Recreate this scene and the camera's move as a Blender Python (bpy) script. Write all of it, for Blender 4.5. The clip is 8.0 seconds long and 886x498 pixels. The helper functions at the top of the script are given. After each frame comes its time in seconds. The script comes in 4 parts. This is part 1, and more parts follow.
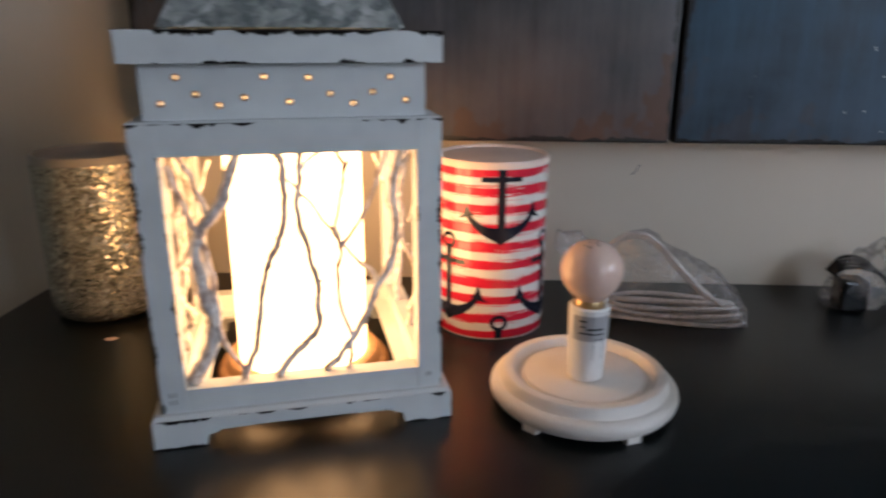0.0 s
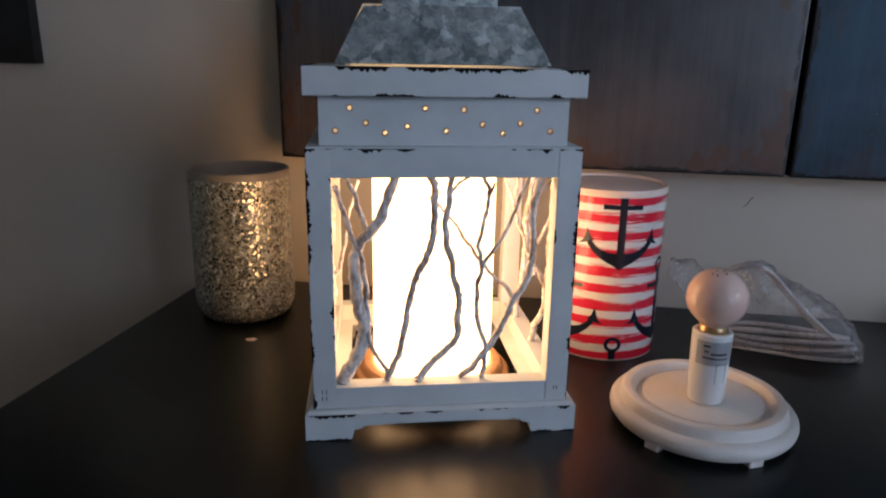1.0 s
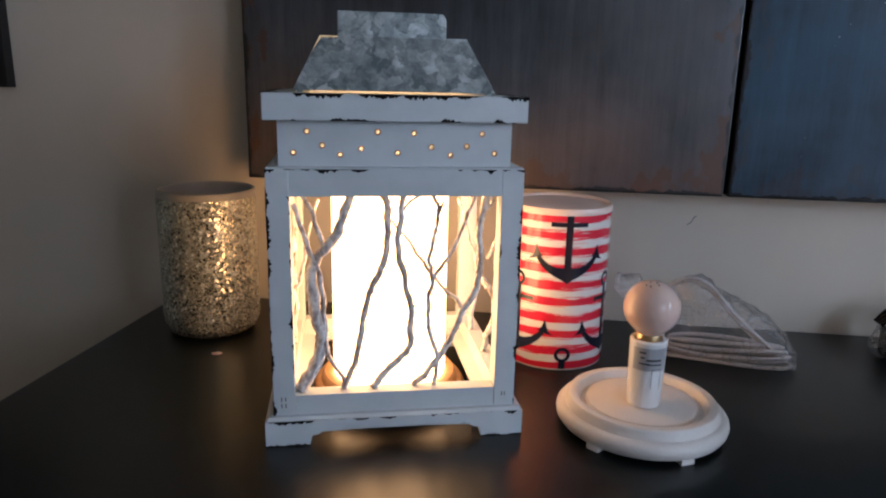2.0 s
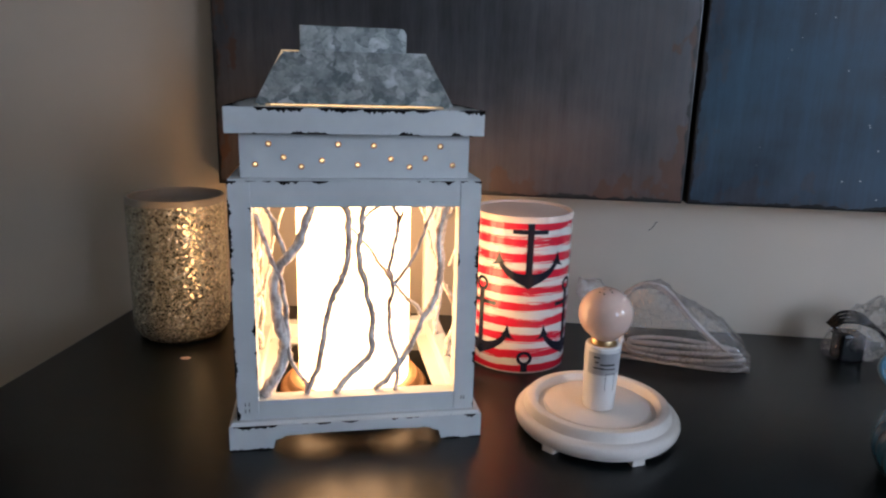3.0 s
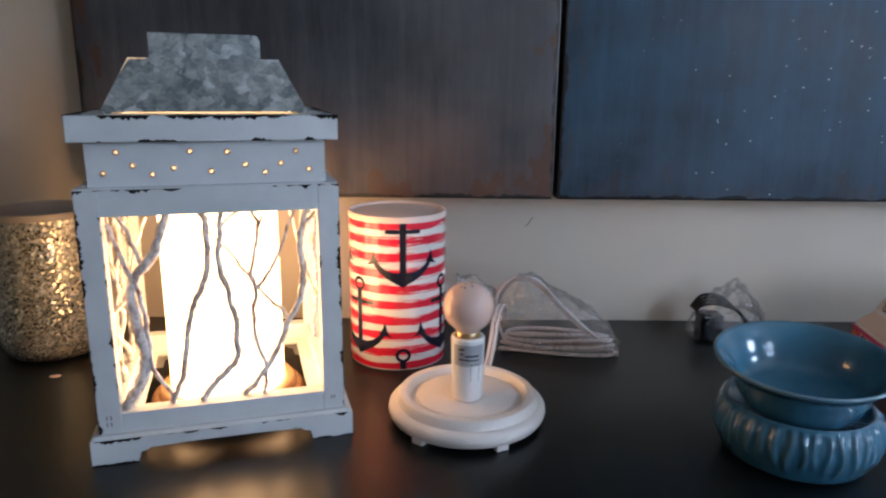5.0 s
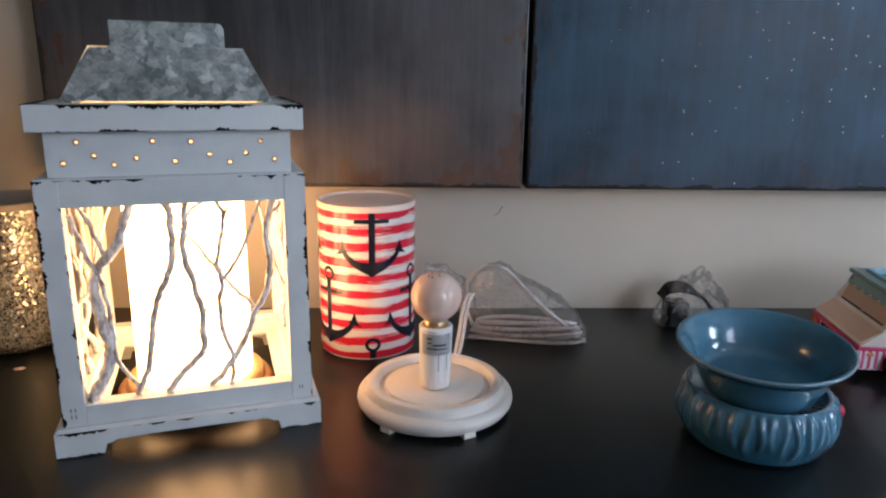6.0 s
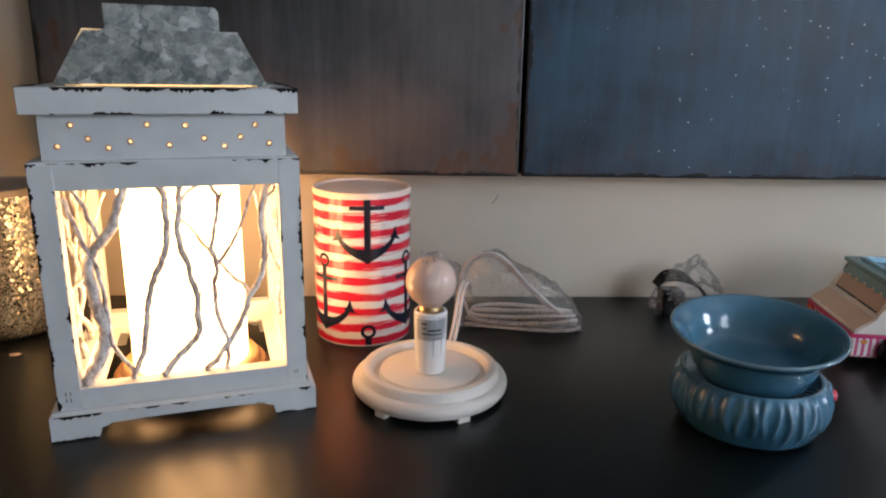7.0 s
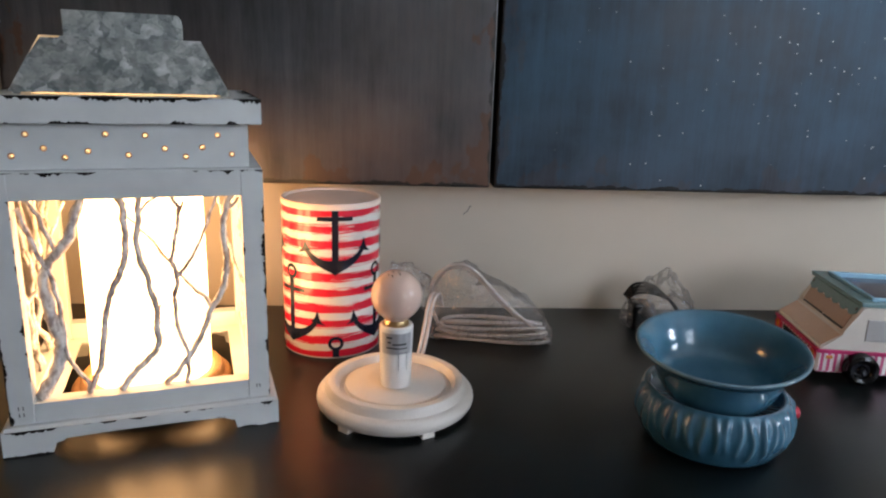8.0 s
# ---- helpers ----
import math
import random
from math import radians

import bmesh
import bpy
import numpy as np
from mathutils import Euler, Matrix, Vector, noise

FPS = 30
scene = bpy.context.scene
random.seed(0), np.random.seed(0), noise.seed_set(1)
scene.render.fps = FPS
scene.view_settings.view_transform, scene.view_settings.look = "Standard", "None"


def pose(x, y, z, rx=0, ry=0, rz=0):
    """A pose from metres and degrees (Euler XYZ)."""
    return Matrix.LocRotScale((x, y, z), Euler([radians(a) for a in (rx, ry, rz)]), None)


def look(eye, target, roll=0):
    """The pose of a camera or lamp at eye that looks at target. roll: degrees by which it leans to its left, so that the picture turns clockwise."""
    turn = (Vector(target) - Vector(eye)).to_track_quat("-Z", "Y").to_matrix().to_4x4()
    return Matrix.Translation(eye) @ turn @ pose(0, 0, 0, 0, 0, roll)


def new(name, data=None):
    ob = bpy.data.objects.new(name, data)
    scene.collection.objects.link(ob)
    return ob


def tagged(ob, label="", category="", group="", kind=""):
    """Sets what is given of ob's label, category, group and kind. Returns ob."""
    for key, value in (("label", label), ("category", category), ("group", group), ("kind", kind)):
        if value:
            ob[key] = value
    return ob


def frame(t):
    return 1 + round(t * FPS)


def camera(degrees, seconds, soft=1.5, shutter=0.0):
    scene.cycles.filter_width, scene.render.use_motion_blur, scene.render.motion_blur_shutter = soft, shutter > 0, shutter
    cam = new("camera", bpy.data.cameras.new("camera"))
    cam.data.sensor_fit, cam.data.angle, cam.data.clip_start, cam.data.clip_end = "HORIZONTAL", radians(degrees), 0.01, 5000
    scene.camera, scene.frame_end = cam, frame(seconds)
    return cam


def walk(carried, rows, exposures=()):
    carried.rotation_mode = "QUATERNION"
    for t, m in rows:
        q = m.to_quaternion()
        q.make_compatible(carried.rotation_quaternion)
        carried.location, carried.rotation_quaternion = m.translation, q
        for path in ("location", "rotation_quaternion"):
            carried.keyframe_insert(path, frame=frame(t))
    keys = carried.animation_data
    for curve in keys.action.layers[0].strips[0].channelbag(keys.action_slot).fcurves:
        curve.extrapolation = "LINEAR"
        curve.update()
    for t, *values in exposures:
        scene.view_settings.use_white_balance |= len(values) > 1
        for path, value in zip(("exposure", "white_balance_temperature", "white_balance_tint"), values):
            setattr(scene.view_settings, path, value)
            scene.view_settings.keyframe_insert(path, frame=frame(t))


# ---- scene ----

from mathutils.geometry import delaunay_2d_cdt

# camera and path
cam = camera(65.6, 8.0, soft=2.1, shutter=0.5)
ROWS = [
    (0, (0.033, 0.05, 0.345), (-0.072, 1.956, -0.252), 0.2),
    (0.5, (-0.023, 0.017, 0.35), (-0.275, 1.916, -0.226), 1.5),
    (1, (-0.025, -0.005, 0.356), (-0.332, 1.896, -0.181), 1.0),
    (1.5, (0.0, -0.025, 0.367), (-0.296, 1.886, -0.143), 2.2),
    (1.7, (0.0015, -0.034, 0.3605), (-0.257, 1.890, -0.123), 1.5),
    (2.8, (0.028, -0.061, 0.368), (-0.189, 1.872, -0.101), 1.45),
    (3, (0.032, -0.06, 0.377), (-0.163, 1.872, -0.102), 1.6),
    (3.5, (0.056, -0.063, 0.375), (-0.097, 1.874, -0.096), 1.6),
    (4, (0.069, -0.076, 0.373), (-0.023, 1.858, -0.129), 1.8),
    (4.5, (0.082, -0.068, 0.374), (0.026, 1.869, -0.121), 0.6),
    (5, (0.102, -0.075, 0.378), (0.12, 1.87, -0.086), 0.6),
    (5.2, (0.106, -0.077, 0.3855), (0.158, 1.869, -0.080), 0.7),
    (6.3, (0.120, -0.079, 0.378), (0.221, 1.855, -0.125), 1.0),
    (6.5, (0.125, -0.08, 0.376), (0.241, 1.856, -0.113), 1.1),
    (7, (0.117, -0.082, 0.371), (0.206, 1.85, -0.141), 1.0),
    (7.5, (0.123, -0.078, 0.372), (0.232, 1.857, -0.124), 1.6),
    (8, (0.136, -0.074, 0.38), (0.274, 1.857, -0.119), 1.9),
]
EXPOSURES = [
    (0.0, -0.30, 6500, 14), (0.5, -0.62, 6150, 14), (1.0, -0.68, 5800, 14), (1.5, -0.55, 5850, 14), (1.7, -0.45, 5900, 14), (2.8, -0.22, 6000, 14), (3.0, -0.18, 6050, 14),
    (4.5, -0.15, 6050, 14), (5.0, -0.03, 6000, 14), (6.5, 0.10, 6650, 14), (8.0, 0.07, 6900, 14),
]
walk(cam, [(t, look(eye, target, roll)) for t, eye, target, roll in ROWS], EXPOSURES)

# daylight: sky outside, and the window's light
SHADE_GLOW = 10.0
SHADE_COLOUR = (1.0, 0.55, 0.23)
WINDOW_WATTS, SIDE_WATTS = 14.0, 22.5
DAYLIGHT = (0.67, 0.81, 1.0)
world = bpy.data.worlds.new("world")
scene.world = world
world.use_nodes = True
wn = world.node_tree.nodes
sky = wn.new("ShaderNodeTexSky")
sky.sky_type, sky.sun_disc, sky.sun_elevation, sky.sun_rotation = "NISHITA", False, radians(35), radians(60)
wn["Background"].inputs[1].default_value = 0.1
world.node_tree.links.new(sky.outputs[0], wn["Background"].inputs[0])

TABLE_LEFT, TABLE_RIGHT, TABLE_FRONT = -0.583, 1.45, 0.10
WALL_LEFT, WALL_BACK, WALL_RIGHT, WALL_REAR = -2.4, 1.026, 2.8, -1.25
TOP = -0.004
FLOOR, CEILING = -0.76, 1.70
# a window in the rear wall, behind the eye and to its right
WIN_X0, WIN_X1, WIN_Z0, WIN_Z1 = 1.36, 2.06, 0.22, 1.22
WIN_MID, WIN_UP = (WIN_X0 + WIN_X1) / 2, (WIN_Z0 + WIN_Z1) / 2
# and a small one in the right wall
SIDE_Y0, SIDE_Y1, SIDE_Z0, SIDE_Z1 = -0.70, -0.10, 0.55, 1.30
SIDE_MID, SIDE_UP = (SIDE_Y0 + SIDE_Y1) / 2, (SIDE_Z0 + SIDE_Z1) / 2


def window_lamp(width, height, watts, eye, target):
    lamp = bpy.data.lights.new("window_light", "AREA")
    lamp.shape, lamp.size, lamp.size_y = "RECTANGLE", width - 0.1, height - 0.1
    lamp.energy, lamp.color = watts, DAYLIGHT
    new("window_light", lamp).matrix_world = look(eye, target)


window_lamp(WIN_X1 - WIN_X0, WIN_Z1 - WIN_Z0, WINDOW_WATTS, (WIN_MID, WALL_REAR - 0.10, WIN_UP), (WIN_MID, 1.0, WIN_UP))
window_lamp(SIDE_Y1 - SIDE_Y0, SIDE_Z1 - SIDE_Z0, SIDE_WATTS, (WALL_RIGHT + 0.10, SIDE_MID, SIDE_UP), (0.0, SIDE_MID, SIDE_UP))


# ---------- materials ----------
class Nodes:
    """A short way to write node trees."""

    def __init__(self, name):
        self.mat = bpy.data.materials.new(name)
        self.mat.use_nodes = True
        self.tree = self.mat.node_tree
        self.bsdf = self.tree.nodes["Principled BSDF"]
        self.coord = self.tree.nodes.new("ShaderNodeTexCoord").outputs["Object"]

    def put(self, socket, value):
        if hasattr(value, "is_output"):
            self.tree.links.new(value, socket)
        else:
            socket.default_value = value

    def add(self, kind, out=0, **inputs):
        node = self.tree.nodes.new(kind)
        for key, value in inputs.items():
            self.put(node.inputs[int(key[1:]) if key[0] == "i" and key[1:].isdigit() else key], value)
        return node.outputs[out]

    def math(self, op, a, b=0.0, c=0.0):
        node = self.tree.nodes.new("ShaderNodeMath")
        node.operation = op
        for socket, value in zip(node.inputs, (a, b, c)):
            self.put(socket, value)
        return node.outputs[0]

    def stretch(self, x, y, z, shift=0.0):
        node = self.tree.nodes.new("ShaderNodeMapping")
        self.put(node.inputs["Vector"], self.coord)
        node.inputs["Scale"].default_value = (x, y, z)
        node.inputs["Location"].default_value = (shift, shift, shift)
        return node.outputs[0]

    def noise(self, scale, detail=4.0, vector=None, rough=0.55):
        return self.add("ShaderNodeTexNoise", Vector=self.coord if vector is None else vector, Scale=scale, Detail=detail, Roughness=rough)

    def voronoi(self, scale, out="Distance", vector=None, feature="F1"):
        node = self.tree.nodes.new("ShaderNodeTexVoronoi")
        node.feature = feature
        self.put(node.inputs["Vector"], self.coord if vector is None else vector)
        node.inputs["Scale"].default_value = scale
        return node.outputs[out]

    def ramp(self, value, low, high, a=0.0, b=1.0):
        node = self.tree.nodes.new("ShaderNodeMapRange")
        for socket, v in zip(node.inputs, (value, low, high, a, b)):
            self.put(socket, v)
        return node.outputs[0]

    def mix(self, factor, a, b):
        node = self.tree.nodes.new("ShaderNodeMix")
        node.data_type = "RGBA"
        for key, v in ((0, factor), (6, a), (7, b)):
            self.put(node.inputs[key], (*v, 1) if isinstance(v, tuple) and len(v) == 3 else v)
        return node.outputs[2]

    def xyz(self):
        node = self.tree.nodes.new("ShaderNodeSeparateXYZ")
        self.put(node.inputs[0], self.coord)
        return node.outputs

    def bump(self, height, strength=0.3, distance=0.001):
        self.put(self.bsdf.inputs["Normal"], self.add("ShaderNodeBump", Strength=strength, Distance=distance, Height=height))

    def done(self, colour, rough=0.5, metal=0.0, **more):
        self.put(self.bsdf.inputs["Base Color"], (*colour, 1) if isinstance(colour, tuple) else colour)
        self.put(self.bsdf.inputs["Roughness"], rough)
        self.put(self.bsdf.inputs["Metallic"], metal)
        for key, value in more.items():
            self.put(self.bsdf.inputs[key.replace("_", " ")], value)
        return self.mat


def plain(name, colour, rough=0.5, metal=0.0, vary=0.12, scale=40.0, bump=0.15, **more):
    """A surface with a fine and a coarse variation."""
    n = Nodes(name)
    fine, coarse = n.noise(scale * 8), n.noise(scale * 0.6, 3.0)
    both = n.math("ADD", n.math("MULTIPLY", fine, 0.4), n.math("MULTIPLY", coarse, 0.6))
    dark = tuple(c * (1 - vary) for c in colour)
    light = tuple(min(1.0, c * (1 + vary)) for c in colour)
    if bump:
        n.bump(fine, bump, 0.0006)
    return n.done(n.mix(n.ramp(both, 0.3, 0.7), dark, light), n.ramp(both, 0.2, 0.8, rough * 0.88, min(1.0, rough * 1.12)), metal, **more)


def make_wall_paint():
    n = Nodes("wall_paint")
    big, fine = n.noise(2.2, 3.0), n.noise(260.0, 3.0)
    n.bump(fine, 0.25, 0.0006)
    return n.done(n.mix(n.ramp(big, 0.3, 0.7), (0.60, 0.53, 0.43), (0.66, 0.585, 0.48)), 0.62)


def make_table():
    n = Nodes("table_stain")
    streak = n.noise(6.0, 6.0, n.stretch(0.7, 9.0, 1.0), 0.6)
    cloud, fine = n.noise(4.5, 5.0), n.noise(420.0, 3.0)
    both = n.math("ADD", n.math("MULTIPLY", streak, 0.4), n.math("MULTIPLY", cloud, 0.6))
    n.bump(n.math("ADD", n.math("MULTIPLY", streak, 0.35), n.math("MULTIPLY", fine, 0.3)), 0.02, 0.0008)
    return n.done(n.mix(n.ramp(both, 0.36, 0.66), (0.0014, 0.0026, 0.0028), (0.0052, 0.0080, 0.0082)), n.ramp(cloud, 0.3, 0.7, 0.28, 0.33), 0.0, Specular_IOR_Level=0.46)


def make_panel_paint(width, low, high, browned, speckled, sheen, rough, rusty):
    """Dark blue-grey brushed paint, rubbed to rusty brown along the edges; x from 0 to width, z from 0 up."""
    n = Nodes("brushed_dark_paint")
    x, y, z = n.xyz()
    streak = n.noise(7.0, 5.0, n.stretch(8.0, 1.0, 0.35))
    fine = n.noise(26.0, 5.0, n.stretch(9.0, 1.0, 0.7), 0.65)
    cloud = n.noise(6.0, 5.0)
    combed, soft_cloud = (0.20, 0.65) if speckled else (0.30, 0.46)
    both = n.math("ADD", n.math("MULTIPLY", streak, combed), n.math("ADD", n.math("MULTIPLY", fine, 1.0 - combed - soft_cloud), n.math("MULTIPLY", cloud, soft_cloud)))
    base = n.mix(n.ramp(both, 0.39, 0.63), low, high)
    brown = n.math("MULTIPLY", n.ramp(n.noise(3.2, 4.0, n.stretch(1.6, 1.0, 0.8, 5.0)), 0.50, 0.66), n.ramp(fine, 0.35, 0.6))
    base = n.mix(n.math("MULTIPLY", brown, browned), base, (0.050, 0.028, 0.019))
    edge = n.math("MINIMUM", n.math("MINIMUM", x, n.math("SUBTRACT", width, x)), z)
    rough_edge = n.math("ADD", edge, n.math("MULTIPLY", n.math("SUBTRACT", n.noise(12.0, 5.0, n.stretch(1.6, 1.0, 1.0)), 0.5), -0.250))
    rust = n.math("MULTIPLY", n.ramp(rough_edge, 0.004, 0.009, 0.92, 0.0), rusty)
    base = n.mix(rust, base, n.mix(fine, (0.043, 0.019, 0.010), (0.088, 0.037, 0.019)))
    # rusty wash low down, its orange raised to paint in the lantern's glow
    glow_wash = n.math("MULTIPLY", n.math("MULTIPLY", n.ramp(z, 0.0, 0.17, 0.7, 0.0), n.ramp(cloud, 0.36, 0.62)), rusty)
    base = n.mix(glow_wash, base, (0.150, 0.074, 0.044))
    chip = n.ramp(n.math("ADD", edge, n.math("MULTIPLY", n.noise(38.0, 4.0), 0.022)), 0.0155, 0.0165, 1.0, 0.0)
    base = n.mix(chip, base, (0.003, 0.0025, 0.0025))
    spots = n.math("MULTIPLY", n.ramp(n.voronoi(75.0), 0.065, 0.100, 1.0, 0.0), n.math("MULTIPLY", n.ramp(n.noise(4.0, 2.0, n.stretch(1, 1, 1, 3.0)), 0.42, 0.50), n.ramp(x, 0.02, 0.3)))
    pick = n.add("ShaderNodeSeparateColor", Color=n.voronoi(75.0, "Color"))
    spots = n.math("MULTIPLY", spots, n.math("MULTIPLY", n.math("GREATER_THAN", pick, 0.57), speckled))
    base = n.mix(spots, base, (0.75, 0.78, 0.80))
    n.bump(n.math("ADD", fine, n.math("MULTIPLY", streak, 0.5)), 0.07 if speckled else 0.16, 0.0008)
    return n.done(base, n.ramp(both, 0.3, 0.7, rough - 0.07, rough + 0.08), 0.0, Specular_IOR_Level=sheen)


def make_chipped_paint():
    """Grey-white brushed paint with faint scuffs."""
    n = Nodes("chalky_white_paint")
    grain, fine = n.noise(20.0, 4.0), n.noise(300.0, 3.0)
    scuff = n.noise(60.0, 6.0, n.stretch(0.35, 1.0, 1.0), 0.7)
    paint = n.mix(n.ramp(grain, 0.3, 0.7), (0.575, 0.605, 0.61), (0.68, 0.71, 0.705))
    paint = n.mix(n.ramp(scuff, 0.66, 0.74, 0.0, 0.45), paint, (0.36, 0.34, 0.32))
    n.bump(n.math("ADD", n.math("MULTIPLY", fine, 0.4), n.math("MULTIPLY", grain, 0.6)), 0.25, 0.0008)
    return n.done(paint, 0.5)


def make_galvanised():
    n = Nodes("galvanised_steel")
    drift = n.tree.nodes.new("ShaderNodeVectorMath")
    drift.operation = "MULTIPLY_ADD"
    n.put(drift.inputs[0], n.add("ShaderNodeTexNoise", 1, Vector=n.coord, Scale=70.0, Detail=4.0))
    drift.inputs[1].default_value = (0.020, 0.020, 0.020)
    n.put(drift.inputs[2], n.coord)
    spangle = n.add("ShaderNodeSeparateColor", Color=n.voronoi(88.0, "Color", drift.outputs[0]))
    small = n.add("ShaderNodeSeparateColor", Color=n.voronoi(190.0, "Color", drift.outputs[0]))
    heart = n.ramp(n.voronoi(88.0, "Distance", drift.outputs[0]), 0.15, 0.75, 1.0, 0.0)
    blotch = n.noise(60.0, 5.0, None, 0.6)
    both = n.math("ADD", n.math("MULTIPLY", spangle, 0.30), n.math("ADD", n.math("MULTIPLY", small, 0.16), n.math("MULTIPLY", blotch, 0.62)))
    bright = n.math("MULTIPLY", n.math("MULTIPLY", n.ramp(spangle, 0.62, 0.90), heart), n.ramp(blotch, 0.42, 0.60))
    n.bump(both, 0.1, 0.0004)
    steel = n.mix(n.ramp(both, 0.34, 0.74), (0.16, 0.19, 0.19), (0.52, 0.56, 0.55))
    return n.done(n.mix(n.math("MULTIPLY", bright, 0.75), steel, (0.86, 0.89, 0.90)), n.ramp(both, 0.2, 0.8, 0.52, 0.34), 0.55)


def make_striped_print():
    """White ceramic with ragged red brush stripes round it."""
    n = Nodes("red_brush_stripes")
    x, y, z = n.xyz()
    angle = n.math("ARCTAN2", y, x)
    vec = n.tree.nodes.new("ShaderNodeCombineXYZ")
    n.put(vec.inputs[0], n.math("MULTIPLY", angle, 0.9))
    n.put(vec.inputs[2], n.math("MULTIPLY", z, 560.0))
    rag = n.noise(1.4, 3.0, vec.outputs[0])
    vec2 = n.tree.nodes.new("ShaderNodeCombineXYZ")
    n.put(vec2.inputs[0], n.math("MULTIPLY", angle, 1.1))
    n.put(vec2.inputs[2], n.math("MULTIPLY", z, 30.0))
    wave = n.noise(1.2, 2.0, vec2.outputs[0])
    pos = n.math("FRACT", n.math("ADD", n.math("DIVIDE", n.math("ADD", z, 0.004), 0.0218), n.math("MULTIPLY", n.math("SUBTRACT", wave, 0.5), 0.30)))
    tri = n.math("ABSOLUTE", n.math("SUBTRACT", pos, 0.5))
    vec3 = n.tree.nodes.new("ShaderNodeCombineXYZ")
    n.put(vec3.inputs[0], n.math("MULTIPLY", angle, 0.7))
    n.put(vec3.inputs[2], n.math("MULTIPLY", z, 42.0))
    broken = n.ramp(n.noise(1.0, 2.0, vec3.outputs[0]), 0.40, 0.62, 0.55, 1.75)
    red = n.ramp(n.math("ADD", tri, n.math("MULTIPLY", n.math("MULTIPLY", n.math("SUBTRACT", rag, 0.5), 0.80), broken)), 0.262, 0.285, 1.0, 0.0)
    band = n.math("MULTIPLY", n.ramp(z, 0.0030, 0.0035), n.ramp(z, 0.2055, 0.2060, 1.0, 0.0))
    return n.done(n.mix(n.math("MULTIPLY", red, band), (0.80, 0.77, 0.72), n.mix(rag, (0.64, 0.010, 0.034), (0.80, 0.026, 0.060))), 0.24, 0.0, Coat_Weight=0.7, Coat_Roughness=0.07)


def make_crackle():
    """Small mirrored mosaic chips in pale grout."""
    n = Nodes("mirror_mosaic")
    scale = 325.0
    vec = n.stretch(1.0, 1.0, 0.85)
    gap = n.voronoi(scale, "Distance", vec, "DISTANCE_TO_EDGE")
    cell = n.voronoi(scale, "Color", vec)
    rgb = n.tree.nodes.new("ShaderNodeSeparateColor")
    n.put(rgb.inputs[0], cell)
    tile = n.ramp(gap, 0.03, 0.09)
    colour = n.mix(n.math("POWER", rgb.outputs[0], 1.4), (0.34, 0.34, 0.26), (0.97, 0.97, 0.83))
    dark = n.math("GREATER_THAN", rgb.outputs[1], 0.91)
    colour = n.mix(dark, colour, (0.05, 0.045, 0.035))
    geo = n.tree.nodes.new("ShaderNodeNewGeometry")
    tilt = n.tree.nodes.new("ShaderNodeVectorMath")
    tilt.operation = "MULTIPLY_ADD"
    n.put(tilt.inputs[0], cell)
    tilt.inputs[1].default_value = (0.46, 0.46, 0.46)
    n.put(tilt.inputs[2], geo.outputs["Normal"])
    shift = n.tree.nodes.new("ShaderNodeVectorMath")
    shift.operation = "ADD"
    n.put(shift.inputs[0], tilt.outputs[0])
    shift.inputs[1].default_value = (-0.23, -0.23, -0.23)
    unit = n.tree.nodes.new("ShaderNodeVectorMath")
    unit.operation = "NORMALIZE"
    n.put(unit.inputs[0], shift.outputs[0])
    n.put(n.bsdf.inputs["Normal"], unit.outputs[0])
    return n.done(n.mix(tile, (0.32, 0.29, 0.22), colour), n.ramp(tile, 0, 1, 0.6, 0.24), n.math("MULTIPLY", tile, 0.78))


def make_clear_film():
    n = Nodes("clear_plastic_film")
    out = n.tree.nodes["Material Output"]
    creases = n.noise(34.0, 5.0, n.stretch(1.0, 1.0, 1.3), 0.6)
    # pale lines along creases, painted in as highlights through the diffuse haze
    crease_glints = n.ramp(n.math("ABSOLUTE", n.math("SUBTRACT", n.noise(30.0, 4.0, n.stretch(1.3, 1.0, 0.8, 2.0)), 0.5)), 0.0, 0.035, 1.0, 0.0)
    bump = n.add("ShaderNodeBump", Strength=1.0, Distance=0.008, Height=creases)
    gloss = n.add("ShaderNodeBsdfGlossy", Color=(0.95, 0.95, 0.97, 1), Roughness=0.05, Normal=bump)
    haze = n.add("ShaderNodeBsdfDiffuse", Color=(0.80, 0.78, 0.80, 1))
    clear = n.add("ShaderNodeBsdfTransparent", Color=(0.97, 0.97, 0.97, 1))
    body = n.add("ShaderNodeMixShader", i0=n.ramp(crease_glints, 0, 1, 0.008, 0.26), i1=clear, i2=haze)
    fac = n.ramp(n.add("ShaderNodeFresnel", IOR=1.45), 0.0, 1.0, 0.07, 0.55)
    n.put(out.inputs[0], n.add("ShaderNodeMixShader", i0=fac, i1=body, i2=gloss))
    return n.mat


def make_twig(name, low, high):
    n = Nodes(name)
    bark = n.noise(240.0, 5.0, n.stretch(1, 1, 0.45))
    knots = n.noise(55.0, 3.0)
    n.bump(bark, 0.5, 0.001)
    return n.done(n.mix(n.ramp(n.math("ADD", n.math("MULTIPLY", bark, 0.55), n.math("MULTIPLY", knots, 0.45)), 0.40, 0.58), low, high), 0.7)


def make_wood():
    n = Nodes("warm_wood")
    grain = n.noise(14.0, 6.0, n.stretch(1.0, 8.0, 1.0))
    fine = n.noise(200.0)
    n.bump(grain, 0.2, 0.0008)
    return n.done(n.mix(n.ramp(grain, 0.3, 0.7), (0.30, 0.145, 0.06), (0.45, 0.24, 0.105)), n.ramp(fine, 0.2, 0.8, 0.4, 0.55))


